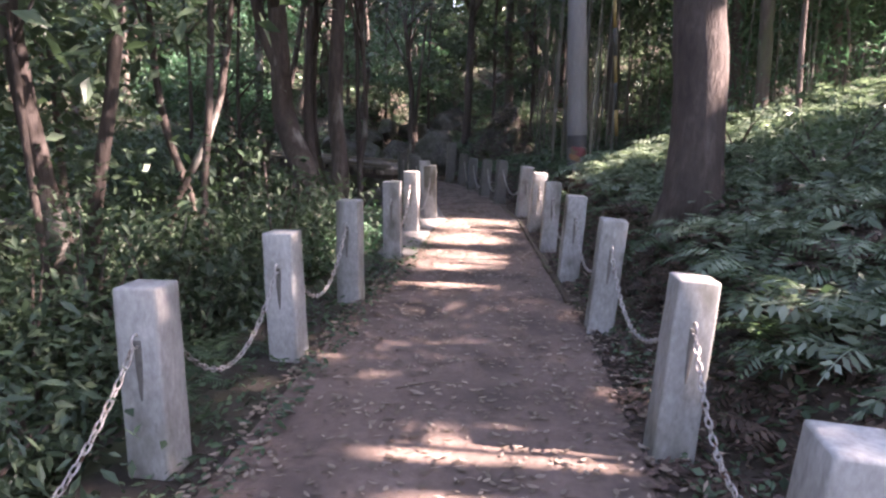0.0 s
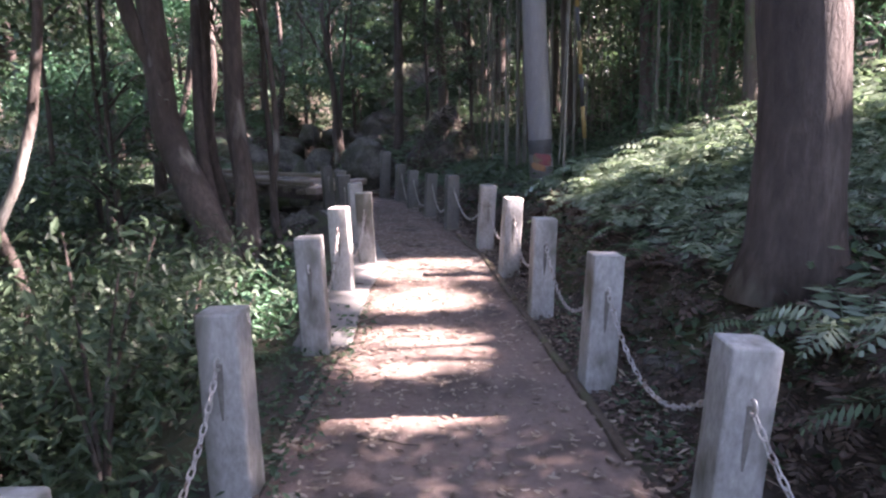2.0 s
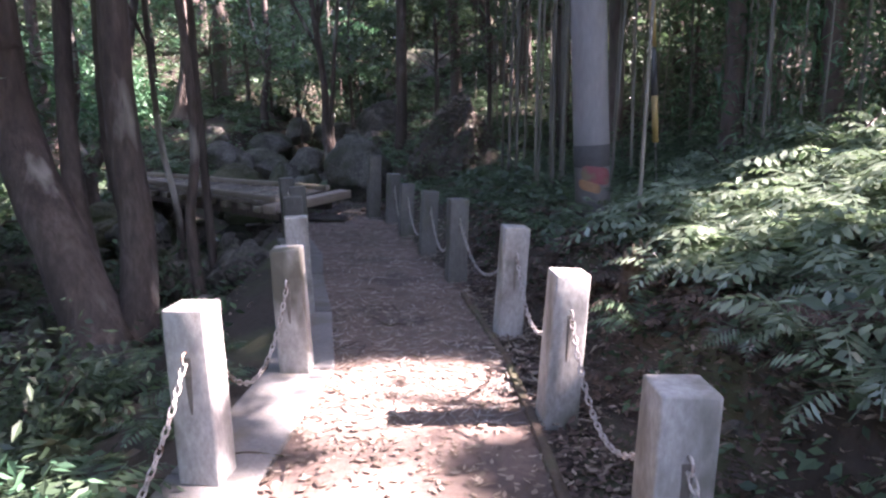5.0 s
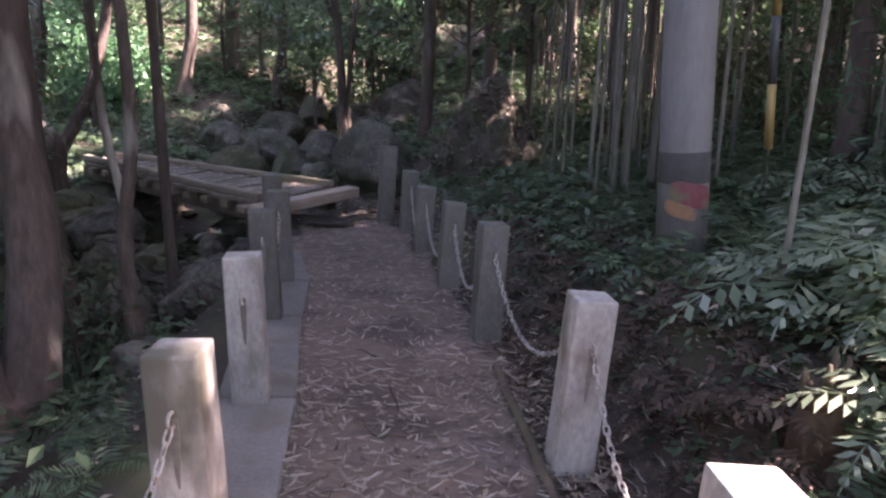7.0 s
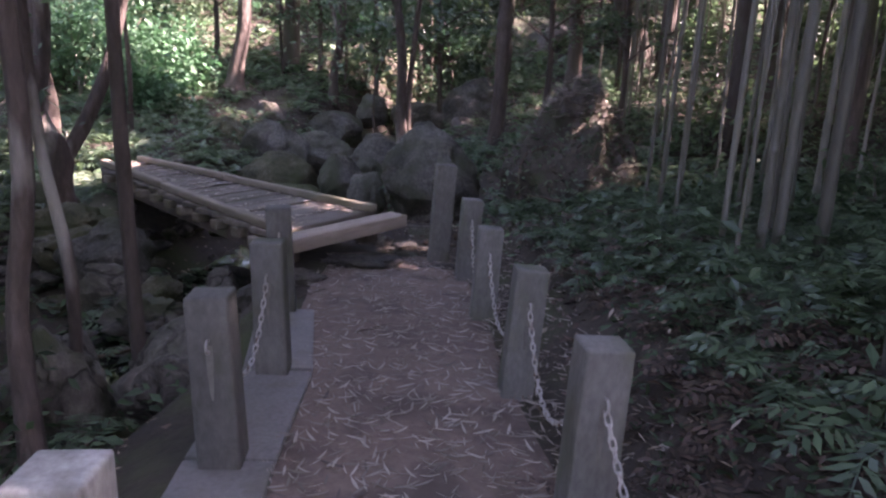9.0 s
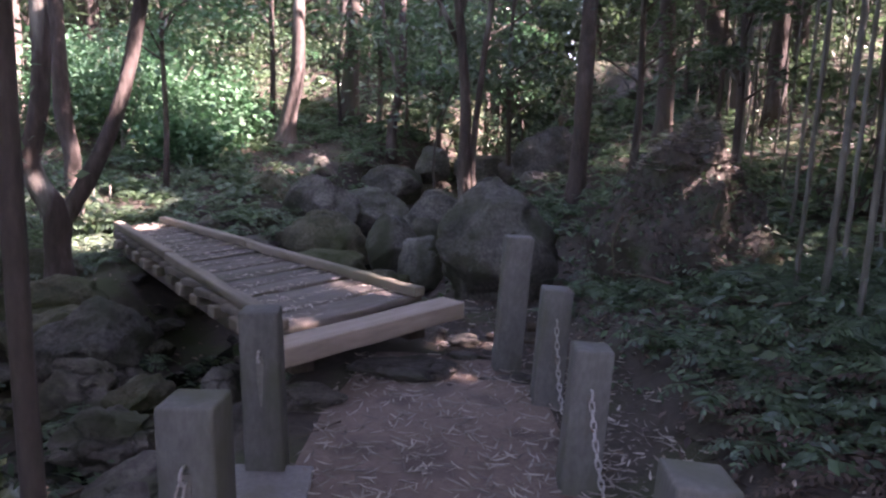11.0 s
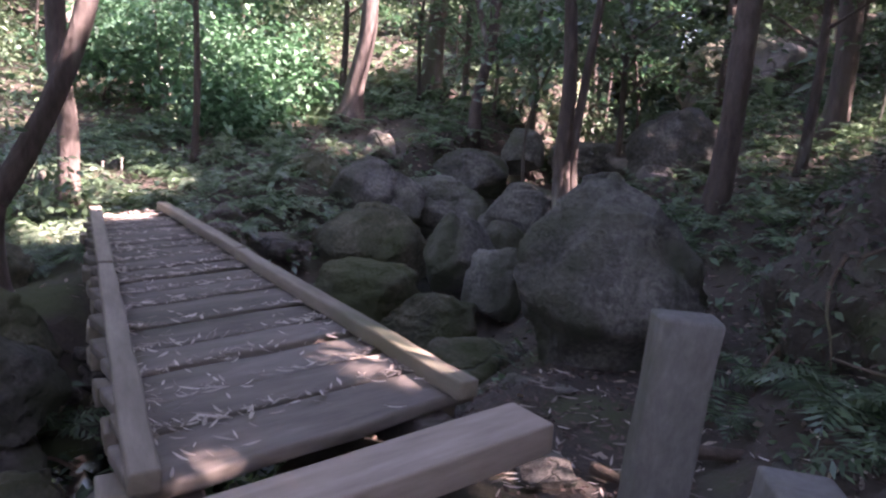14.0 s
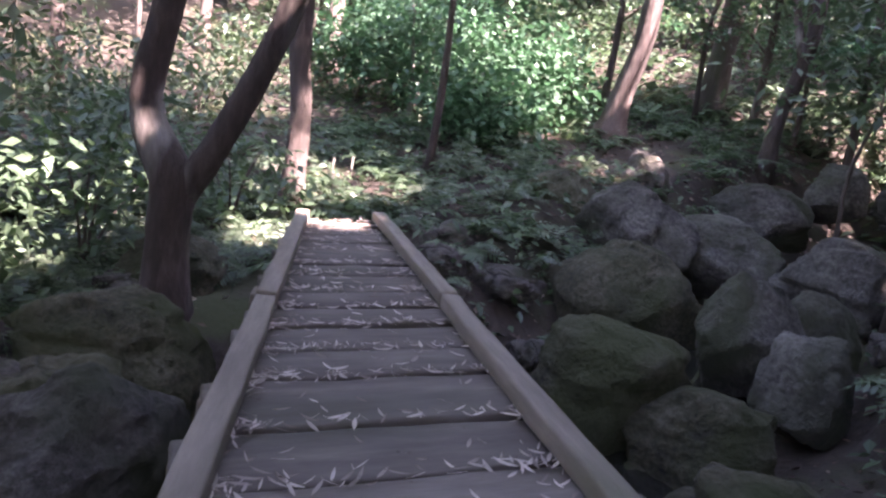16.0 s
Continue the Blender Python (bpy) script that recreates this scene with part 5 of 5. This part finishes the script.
# pale fronds carry painted sunlight, dark ones stand in for shaded ferns
pale_fronds = [frond_mesh(s, LEAF_FERN_SUNLIT) for s in range(7)]
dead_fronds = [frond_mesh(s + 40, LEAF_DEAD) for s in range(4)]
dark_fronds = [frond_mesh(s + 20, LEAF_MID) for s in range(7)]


def scatter(count, area, test, seed, apart=0.0):
    rng, out, tries = random.Random(seed), [], 0
    while len(out) < count and tries < count * 60:
        tries += 1
        x, y = rng.uniform(area[0], area[1]), rng.uniform(area[2], area[3])
        if test(x, y) and not (apart and any((x - a) ** 2 + (y - b) ** 2 < apart * apart for a, b in out)):
            out.append((x, y))
    return out


def right_of(x, y):
    return x - along(RIGHT_EDGE, y)


def left_of(x, y):
    return along(LEFT_EDGE, y) - x


rng = random.Random(31)
fern_at = scatter(165, (1.0, 3.6, -2.5, 10.5), lambda x, y: right_of(x, y) > 0.35 and math.hypot(x - 1.68, y - 0.85) > 0.5 and math.hypot(x - 1.93, y - 7.55) > 0.4, 32, 0.26)
fern_at += scatter(45, (-3.2, -1.2, -3, 8.5), lambda x, y: left_of(x, y) > 0.3 and math.hypot(x + 2.45, y - 6.45) > 0.6, 33, 0.35)
fern_at += scatter(40, (-8, -4.3, 13.4, 18.5), lambda x, y: abs((x + 5.2) * 0.75 + (y - 14.2) * 0.65) > 0.5 and abs(x - along(STREAM, y)) > 1.4, 34, 0.45)
fern_at += scatter(20, (0.2, 3.5, 11.5, 15), lambda x, y: math.hypot(x - 1.05, y - 13.55) > 1.1 and right_of(x, y) > 0.4, 35, 0.4)
fern_at += scatter(24, (-8, -5.4, 10.5, 14.0), lambda x, y: math.hypot(x + 5.25, y - 12.8) > 0.4, 37, 0.4)


fern_at += [(-1.62, 13.35), (-0.05, 12.75), (0.12, 13.1), (-3.7, 15.2), (-4.4, 15.9), (-4.9, 15.7)]


pale_light = [frond_mesh(s + 60, LEAF_FERN_SUNLIT, 0.55, 10) for s in range(5)]
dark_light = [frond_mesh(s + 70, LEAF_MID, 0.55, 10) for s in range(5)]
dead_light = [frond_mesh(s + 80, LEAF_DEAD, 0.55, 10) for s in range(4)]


def fern_mass(name, spots, fronds, label, seed, lo=0.6, hi=1.1):
    """Many ferns joined, where they grow too thick to tell apart."""
    g = random.Random(seed)
    shapes = []
    for me in fronds:
        co = np.array([v.co for v in me.vertices])
        shapes.append((co, [tuple(p.vertices) for p in me.polygons]))
    verts, faces, total = [], [], 0
    for x, y in spots:
        base, turn, s = Vector((x, y, ground_at(x, y) - 0.02)), g.uniform(0, 360), g.uniform(lo, hi)
        for _ in range(8):
            turn += 45 + g.uniform(-15, 15)
            co, fs = g.choice(shapes)
            m = Matrix.Translation(base) @ pose(0, 0, 0, g.uniform(-12, 12), g.uniform(-22, 8), turn) @ Matrix.Scale(s, 4)
            arr = np.array(m)
            verts.append(co @ arr[:3, :3].T + arr[:3, 3])
            faces += [tuple(i + total for i in f) for f in fs]
            total += len(co)
    me = bpy.data.meshes.new(name)
    me.from_pydata(np.concatenate(verts).tolist(), [], faces)
    me.materials.append(fronds[0].materials[0])
    tagged(new(name, me), label, "undergrowth", kind="stuff")


# light put into colour: darker leaf on the shaded stretch, paler on the sunlit
fern_mass("shaded_bank_ferns", scatter(200, (1.0, 6.5, 6.3, 13), lambda x, y: right_of(x, y) > 0.7, 58, 0.2), dark_light, "tangled ferns on the shaded bank, in a darker leaf colour for shade", 88, 0.5, 1.0)
fern_mass("bank_ferns", scatter(310, (1.0, 7.5, -3, 6.0), lambda x, y: right_of(x, y) > 0.5 and math.hypot(x - 1.68, y - 0.85) > 0.45, 38, 0.16), pale_light, "thick ferns over the bank, leaves paled for sunlight", 81)
fern_mass("sunlit_ferns", scatter(70, (1.75, 3.6, 3.9, 6.2), lambda x, y: right_of(x, y) > 0.8, 61, 0.16), pale_light, "tall ferns in the sun above the path, leaf colour paled for it", 89, 0.9, 1.4)
fern_mass("upper_bank_ferns", scatter(170, (2.8, 7.2, 3.4, 8.6), lambda x, y: True, 50, 0.2), pale_light, "thick ferns high on the sunlit bank, leaves paled for sunlight", 87, 1.0, 1.6)
fern_mass("withered_ferns", scatter(260, (0.8, 4.0, -4.5, 12), lambda x, y: 0.0 < right_of(x, y) < 1.6 and math.hypot(x - 1.68, y - 0.85) > 0.45, 39, 0.1), dead_light, "withered brown fern fronds hanging on the bank", 82, 0.35, 0.65)
fern_mass("mound_ferns", scatter(110, (0, 3.6, 9.3, 13.2), lambda x, y: right_of(x, y) > 0.45 and math.hypot(x - 1.05, y - 13.55) > 0.9, 48, 0.14), dark_light, "dark ferns at the mound's foot", 85, 0.4, 0.8)
fern_mass("slope_ferns", scatter(260, (-9, 3, 15, 25), lambda x, y: abs(x - along(STREAM, y)) > 1.3 and math.hypot((x + 5.0) / 0.6, (y - 19.6) / 1.2) > 1, 36, 0.26), dark_light, "green ferns over the far slope", 83)
fern_mass("landing_ferns", scatter(120, (-8.2, -5.6, 11.2, 15.6), lambda x, y: math.hypot(x + 5.25, y - 12.8) > 0.35, 49, 0.18), pale_light, "low green ferns round the footbridge's far end", 86, 0.5, 0.9)
fern_mass("gully_ferns", scatter(150, (-9, -1.3, -5, 13), lambda x, y: left_of(x, y) > 0.3, 45, 0.25), dark_light, "dark ferns on the gully's sides", 84)
fern_at = [(x, y) for x, y in fern_at if not (4.9 < y < 9.5 and 0 < right_of(x, y) < 1.15)]
for i, (x, y) in enumerate(fern_at):
    s = rng.uniform(0.55, 1.0)
    # sunlight put into colour: bank ferns before y 6 get the paler fronds
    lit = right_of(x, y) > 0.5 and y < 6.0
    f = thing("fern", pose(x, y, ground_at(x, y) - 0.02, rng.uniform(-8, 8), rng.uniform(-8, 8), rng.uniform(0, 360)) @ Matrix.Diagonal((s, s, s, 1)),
              "fern with arching fronds on the bank, paled as if sunlit" if lit else "green fern in the shade", "fern", "ferns")
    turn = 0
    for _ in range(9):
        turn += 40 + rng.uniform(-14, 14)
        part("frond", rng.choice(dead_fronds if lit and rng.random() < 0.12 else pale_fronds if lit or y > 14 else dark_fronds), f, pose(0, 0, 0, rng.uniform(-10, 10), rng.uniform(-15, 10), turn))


def bush(x, y, r, h, n, leaf, label, seed, size=0.09, wide=0.5, open_sky=False):
    g = np.random.default_rng(seed)
    z = ground_at(x, y)
    ob = thing("bush", pose(x, y, z - 0.03), label, "bush", "bushes")
    pts = []
    for k in range(4):
        a, d = g.uniform(0, 6.28), g.uniform(0.3, 0.95) * r
        end = (math.cos(a) * d, math.sin(a) * d, h * g.uniform(0.5, 0.95))
        part("stem", mesh_of("stem", *tube(curve_points([(0, 0, 0), (end[0] * 0.4, end[1] * 0.4, end[2] * 0.55), end], 3), np.linspace(0.016, 0.005, 7), 5), BARK), ob)
    for k in range(max(10, n // 30)):
        d = g.normal(0, 1, 3)
        d /= np.linalg.norm(d)
        q = g.uniform(0.45, 1) * (1 + 0.3 * math.sin(d[0] * 6 + seed))
        c = np.array([d[0] * r * q, d[1] * r * q, h * (0.52 + 0.46 * d[2] * q)])
        q = c + g.normal(0, 0.12 + r * 0.07, (30, 3))
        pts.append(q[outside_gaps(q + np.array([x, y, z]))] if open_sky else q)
    part("foliage", leaves_mesh("foliage", np.concatenate(pts), size, leaf, g, wide), ob)


# the bright bush beyond the footbridge
for i, (x, y, r, h) in enumerate([(-8.2, 19.2, 1.3, 1.9), (-9.4, 19.6, 1.4, 2.2), (-7.3, 20.0, 1.1, 1.5), (-8.8, 21.0, 1.5, 2.6), (-10.6, 19.4, 1.2, 1.8), (-7.2, 18.6, 0.8, 0.9)]):
    bush(x, y, r, h, 2600, LEAF_FRESH, "dense bright green bush with broad leaves beyond the footbridge", 400 + i, 0.13, 0.62)
# two shrubs in three take the dimmed leaf, with shade in its colour
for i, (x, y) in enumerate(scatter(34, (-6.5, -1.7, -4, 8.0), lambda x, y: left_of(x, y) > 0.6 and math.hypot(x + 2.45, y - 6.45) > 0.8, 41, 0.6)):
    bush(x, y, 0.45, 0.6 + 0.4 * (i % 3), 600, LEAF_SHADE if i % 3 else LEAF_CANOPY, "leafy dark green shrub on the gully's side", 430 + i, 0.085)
for i, (x, y) in enumerate(scatter(30, (2.2, 8, -4, 16), lambda x, y: right_of(x, y) > 1.5, 42, 0.9)):
    bush(x, y, 0.55, 0.7, 500, LEAF_MID, "leafy green shrub on the fern bank", 470 + i, 0.08, 0.4, True)
for i, (x, y) in enumerate(scatter(60, (-16, 12, 13, 32), lambda x, y: (x < -9.5 or y > 22 or x > 3) and not (-9 < x < -7 and y < 22), 43, 1.5)):
    bush(x, y, 1.0, 1.5, 700, LEAF_CANOPY if i % 4 else LEAF_MID, "dark green shrub on the wooded slope", 510 + i, 0.14)
for i, (x, y) in enumerate(scatter(40, (-14, -5.2, -6, 13), lambda x, y: x < along(STREAM, y) - 1.2, 44, 1.2)):
    bush(x, y, 0.8, 1.2, 600, LEAF_MID if i % 2 else LEAF_CANOPY, "green shrub beyond the gully", 580 + i, 0.12)

# dimmed leaf here too: painted shade on most shrubs at the path's edge
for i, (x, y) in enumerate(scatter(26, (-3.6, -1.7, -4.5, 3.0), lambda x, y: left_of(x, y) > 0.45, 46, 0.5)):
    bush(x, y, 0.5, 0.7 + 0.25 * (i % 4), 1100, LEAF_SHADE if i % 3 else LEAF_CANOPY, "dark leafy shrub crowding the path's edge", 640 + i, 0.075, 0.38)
bush(-1.75, 2.55, 0.42, 0.5, 900, LEAF_FRESH, "sunlit fresh green shrub beside the kerb", 680, 0.08, 0.4)
bush(-1.55, 3.05, 0.3, 0.4, 500, LEAF_FRESH, "sunlit fresh green shrub beside the kerb", 681, 0.08, 0.4)
for i, (x, y) in enumerate(scatter(26, (-13, -6.2, 8, 15), lambda x, y: True, 47, 0.9)):
    bush(x, y, 0.7, 0.9 + 0.3 * (i % 3), 700, LEAF_CANOPY if i % 2 else LEAF_MID, "dark green shrub beyond the footbridge", 690 + i, 0.11)

# ---------------------------------------------------------------- far woods and ground cover
g = np.random.default_rng(91)
pts, trunks = [], []
# leaves all round, the unseen part added to close off the low sky
for _ in range(4200):
    a, d = g.uniform(-3.14, 3.14), g.uniform(23, 42)
    x, y = math.sin(a) * d, 6 + math.cos(a) * d
    z = max(0, height(x, y))
    c = np.array([x, y, z + 13 * g.uniform(0, 1) ** 1.3])
    q = c + g.normal(0, 0.8, (26, 3))
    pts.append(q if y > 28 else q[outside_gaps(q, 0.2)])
tagged(new("far_woods", leaves_mesh("far_woods", np.concatenate(pts), 0.5, LEAF_FAR, g)), "dense dark green leaves of the woods beyond", "woods", kind="stuff")
for _ in range(120):
    a, d = g.uniform(-1.9, 1.9), g.uniform(24, 46)
    x, y = math.sin(a) * d, 6 + math.cos(a) * d
    z = height(x, y) - 0.3
    trunks.append(tube([(x, y, z), (x + g.uniform(-0.3, 0.3), y, z + 6), (x + g.uniform(-0.8, 0.8), y, z + 13)], [g.uniform(0.1, 0.25), 0.12, 0.08], 6))
tagged(new("far_trunks", mesh_of("far_trunks", *joined(trunks), BARK_DARK)), "dark trunks of the woods beyond", "woods", kind="stuff")


def cover(name, count, area, test, size, leaf, label, seed, wide=0.45, lift=0.03, spread=0.05):
    g = np.random.default_rng(seed)
    c = []
    while len(c) < count:
        x, y = g.uniform(area[0], area[1]), g.uniform(area[2], area[3])
        if test(x, y):
            c.append((x, y, ground_at(x, y) + lift + abs(g.normal(0, spread))))
    tagged(new(name, leaves_mesh(name, c, size, leaf, g, wide, 0, 0.75)), label, "undergrowth", kind="stuff")


cover("bank_plants", 15000, (0.9, 9, -5, 18), lambda x, y: right_of(x, y) > 0.6, 0.11, LEAF_MID, "low green plants over the bank", 51, 0.4, 0.03, 0.16)
# gully plants use the leaf colour that has shade painted in
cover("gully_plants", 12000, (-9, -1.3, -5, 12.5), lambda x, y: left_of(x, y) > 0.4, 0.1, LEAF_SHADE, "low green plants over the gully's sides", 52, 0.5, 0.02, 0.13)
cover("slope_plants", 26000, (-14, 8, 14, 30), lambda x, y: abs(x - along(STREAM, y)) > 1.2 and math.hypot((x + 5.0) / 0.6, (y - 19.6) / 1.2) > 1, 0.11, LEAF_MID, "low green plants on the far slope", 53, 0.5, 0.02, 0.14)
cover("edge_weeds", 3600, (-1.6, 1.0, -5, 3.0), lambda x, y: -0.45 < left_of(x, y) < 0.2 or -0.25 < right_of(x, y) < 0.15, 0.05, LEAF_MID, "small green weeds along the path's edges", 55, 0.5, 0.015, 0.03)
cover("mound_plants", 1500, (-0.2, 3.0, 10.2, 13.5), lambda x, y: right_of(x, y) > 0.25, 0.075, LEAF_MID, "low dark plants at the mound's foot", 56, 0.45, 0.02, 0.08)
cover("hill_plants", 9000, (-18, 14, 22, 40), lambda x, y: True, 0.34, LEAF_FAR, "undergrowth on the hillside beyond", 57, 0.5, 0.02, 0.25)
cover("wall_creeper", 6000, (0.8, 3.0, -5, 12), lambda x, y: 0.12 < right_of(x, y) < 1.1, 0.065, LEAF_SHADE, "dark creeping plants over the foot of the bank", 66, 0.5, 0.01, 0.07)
cover("bank_flecks", 1800, (0.6, 3.0, -5, 11), lambda x, y: -0.2 < right_of(x, y) < 1.4, 0.06, LITTER, "pale dry leaves caught on the bank", 67, 0.3, 0.02, 0.05)
cover("bank_litter", 9000, (0.5, 3.4, -5, 12), lambda x, y: -0.3 < right_of(x, y) < 1.7, 0.07, LITTER_DARK, "dark brown leaves caught on the bank", 58, 0.4, 0.005, 0.03)
cover("landing_litter", 9000, (-2.6, 2.4, 10.8, 15), lambda x, y: right_of(x, y) > (-0.9 if y < 11.9 else -1.6 if y < 12.6 else -2.4), 0.05, LITTER_DARK, "dark brown leaves before the huge boulder", 59, 0.35, 0.004, 0.012)
cover("slope_litter", 5000, (-8, 1.5, 15, 22), lambda x, y: True, 0.08, LITTER_DARK, "dark dead leaves on the rocky slope", 60, 0.4, 0.006, 0.012)
cover("forest_litter", 9000, (-9, 9, -6, 22), lambda x, y: right_of(x, y) > 0 or left_of(x, y) > 0.3 or y > 12, 0.075, LITTER, "brown dead leaves on the forest floor", 54, 0.45, 0.008, 0.012)


def litter(name, count, place, size, wide, leaf, label, seed):
    """Thin curled leaf strips lying where place() puts them."""
    g = np.random.default_rng(seed)
    verts, faces = [], []
    for _ in range(count):
        x, y, z = place(g)
        a, s = g.uniform(0, 6.28), size * g.uniform(0.5, 1.4)
        ux, uy, curl = math.cos(a), math.sin(a), g.uniform(0.0, 0.09) * s
        w, o = s * wide * g.uniform(0.6, 1.3), len(verts)
        for t, k in ((-0.5, 0.15), (-0.17, 1.0), (0.17, 1.0), (0.5, 0.1)):
            zz = z + 0.004 + curl * (2 * t) ** 2
            px, py = x + ux * t * s - uy * curl * t, y + uy * t * s + ux * curl * t
            verts += [(px - uy * w * k * 0.5, py + ux * w * k * 0.5, zz), (px + uy * w * k * 0.5, py - ux * w * k * 0.5, zz + 0.003)]
        faces += [(o, o + 1, o + 3, o + 2), (o + 2, o + 3, o + 5, o + 4), (o + 4, o + 5, o + 7, o + 6)]
    tagged(new(name, mesh_of(name, verts, faces, leaf, False)), label, "leaf litter", kind="stuff")


def on_path(g):
    y = g.uniform(4.0, 11.3)
    lo, hi = along(LEFT_EDGE, y) + 0.3, along(RIGHT_EDGE, y) + 0.35
    x = lo + (hi - lo) * g.uniform(0, 1)
    return x, y, max(0.03, ground_at(x, y))


def on_edges(g):
    y = g.uniform(-5.0, 6.5)
    lo, hi = along(LEFT_EDGE, y) + 0.25, along(RIGHT_EDGE, y) + 0.5
    x = lo + (hi - lo) * (g.beta(0.45, 0.35))
    return x, y, max(0.03, ground_at(x, y))


def on_bridge(g):
    u = g.uniform(0.03, 1) if g.uniform(0, 1) < 0.25 else seams[int(g.integers(0, len(seams)))] + g.normal(0, 0.006)
    p = deck_at(u, 0.08 + 0.84 * g.beta(0.5, 0.6))
    return p.x, p.y, p.z + 0.012


def on_mound(g):
    p = mound.matrix_basis @ (mound_top[int(g.integers(0, len(mound_top)))] * g.uniform(1.0, 1.04))
    return p.x, p.y, p.z


litter("bamboo_litter", 5200, on_path, 0.088, 0.11, STRAW, "pale dry bamboo leaves strewn on the path", 61)
litter("leaf_litter", 7500, on_edges, 0.042, 0.45, LITTER, "brown dry leaves along the path's edges", 62)
def on_middle(g):
    y = g.uniform(-4.5, 6.5)
    lo, hi = along(LEFT_EDGE, y) + 0.35, along(RIGHT_EDGE, y) - 0.05
    return lo + (hi - lo) * g.uniform(0, 1), y, 0.03


def on_verge(g):
    y = g.uniform(-5.0, 7.5)
    x = along(RIGHT_EDGE, y) - 0.4 + 0.9 * g.beta(1.3, 1.5)
    return x, y, max(0.012, ground_at(x, y))


litter("verge_litter", 9000, on_verge, 0.05, 0.42, LITTER_DARK, "dark brown leaves heaped between the edging and the bank", 67)
litter("path_litter", 3200, on_middle, 0.04, 0.35, LITTER, "small brown dry leaves on the trodden path", 66)
litter("bridge_litter", 1500, on_bridge, 0.062, 0.15, STRAW, "pale dry leaves caught between the planks", 63)
def on_foot(g):
    y = g.uniform(9.5, 13.2)
    x = along(RIGHT_EDGE, y) + g.uniform(-0.9 if y > 11.4 else -0.1, 2.2)
    return x, y, ground_at(x, y) + 0.006


litter("foot_litter", 1000, on_foot, 0.085, 0.14, STRAW, "pale dry leaves and straw before the mound", 65)
litter("mound_litter", 1300, on_mound, 0.1, 0.2, STRAW, "dry bamboo leaves on the mound's top", 64)


def twig(x, y, z, length, turn, label, thick=0.008, seed=0):
    g = random.Random(seed)
    pts = [(0, 0, thick)]
    for i in range(5):
        pts.append((pts[-1][0] + length / 5, pts[-1][1] + g.uniform(-0.04, 0.04) * length * 2, thick + g.uniform(0, 0.015)))
    me = mesh_of("twig", *tube(curve_points(pts, 3), np.linspace(thick, thick * 0.35, 16), 6), DEADWOOD)
    thing("twig", pose(x, y, z, 0, 0, turn), label, "twig", "fallen twigs", me)


for i in range(46):
    g = random.Random(900 + i)
    y = g.uniform(-4, 11)
    x = along(RIGHT_EDGE, y) + g.uniform(-0.25, 0.5) if i % 2 else along(LEFT_EDGE, y) + g.uniform(0.3, 0.9)
    twig(x, y, max(0.025, ground_at(x, y)), g.uniform(0.12, 0.4), g.uniform(0, 360), "thin dry fallen twig on the ground", g.uniform(0.003, 0.007), i)
twig(-0.35, 12.35, ground_at(-0.35, 12.35) + 0.02, 0.75, 20, "mossy fallen branch below the boulder", 0.045, 3)
twig(-0.65, 12.0, ground_at(-0.65, 12.0) + 0.02, 0.45, -15, "mossy fallen branch below the boulder", 0.03, 4)
# pale cut stakes beyond the footbridge
for i in range(6):
    g = random.Random(40 + i)
    x, y = -6.95 + g.uniform(-0.25, 0.3), 15.8 + g.uniform(-0.2, 0.2)
    thing("stake", pose(x, y, ground_at(x, y) - 0.03, g.uniform(-8, 8), g.uniform(-8, 8), 0), "short pale cut bamboo stake in the ground", "stake", "cut stakes",
          mesh_of("stake", *tube([(0, 0, 0), (0, 0, g.uniform(0.12, 0.28))], [0.014, 0.012], 8), BAMBOO))

for i, (x, y, ln, turn) in enumerate([(-2.4, 10.9, 1.2, 150), (-3.2, 9.9, 1.0, 60), (-2.9, 11.7, 0.9, 20), (-4.2, 11.2, 1.3, 100), (-2.2, 8.0, 0.8, 80), (-3.6, 12.0, 0.7, 170), (1.3, 11.3, 0.9, 40), (0.8, 12.2, 0.6, 130)]):
    twig(x, y, ground_at(x, y) + 0.1, ln, turn, "bare grey fallen branch in the gully" if x < 0 else "bare grey fallen branch at the mound's foot", 0.016, 30 + i)
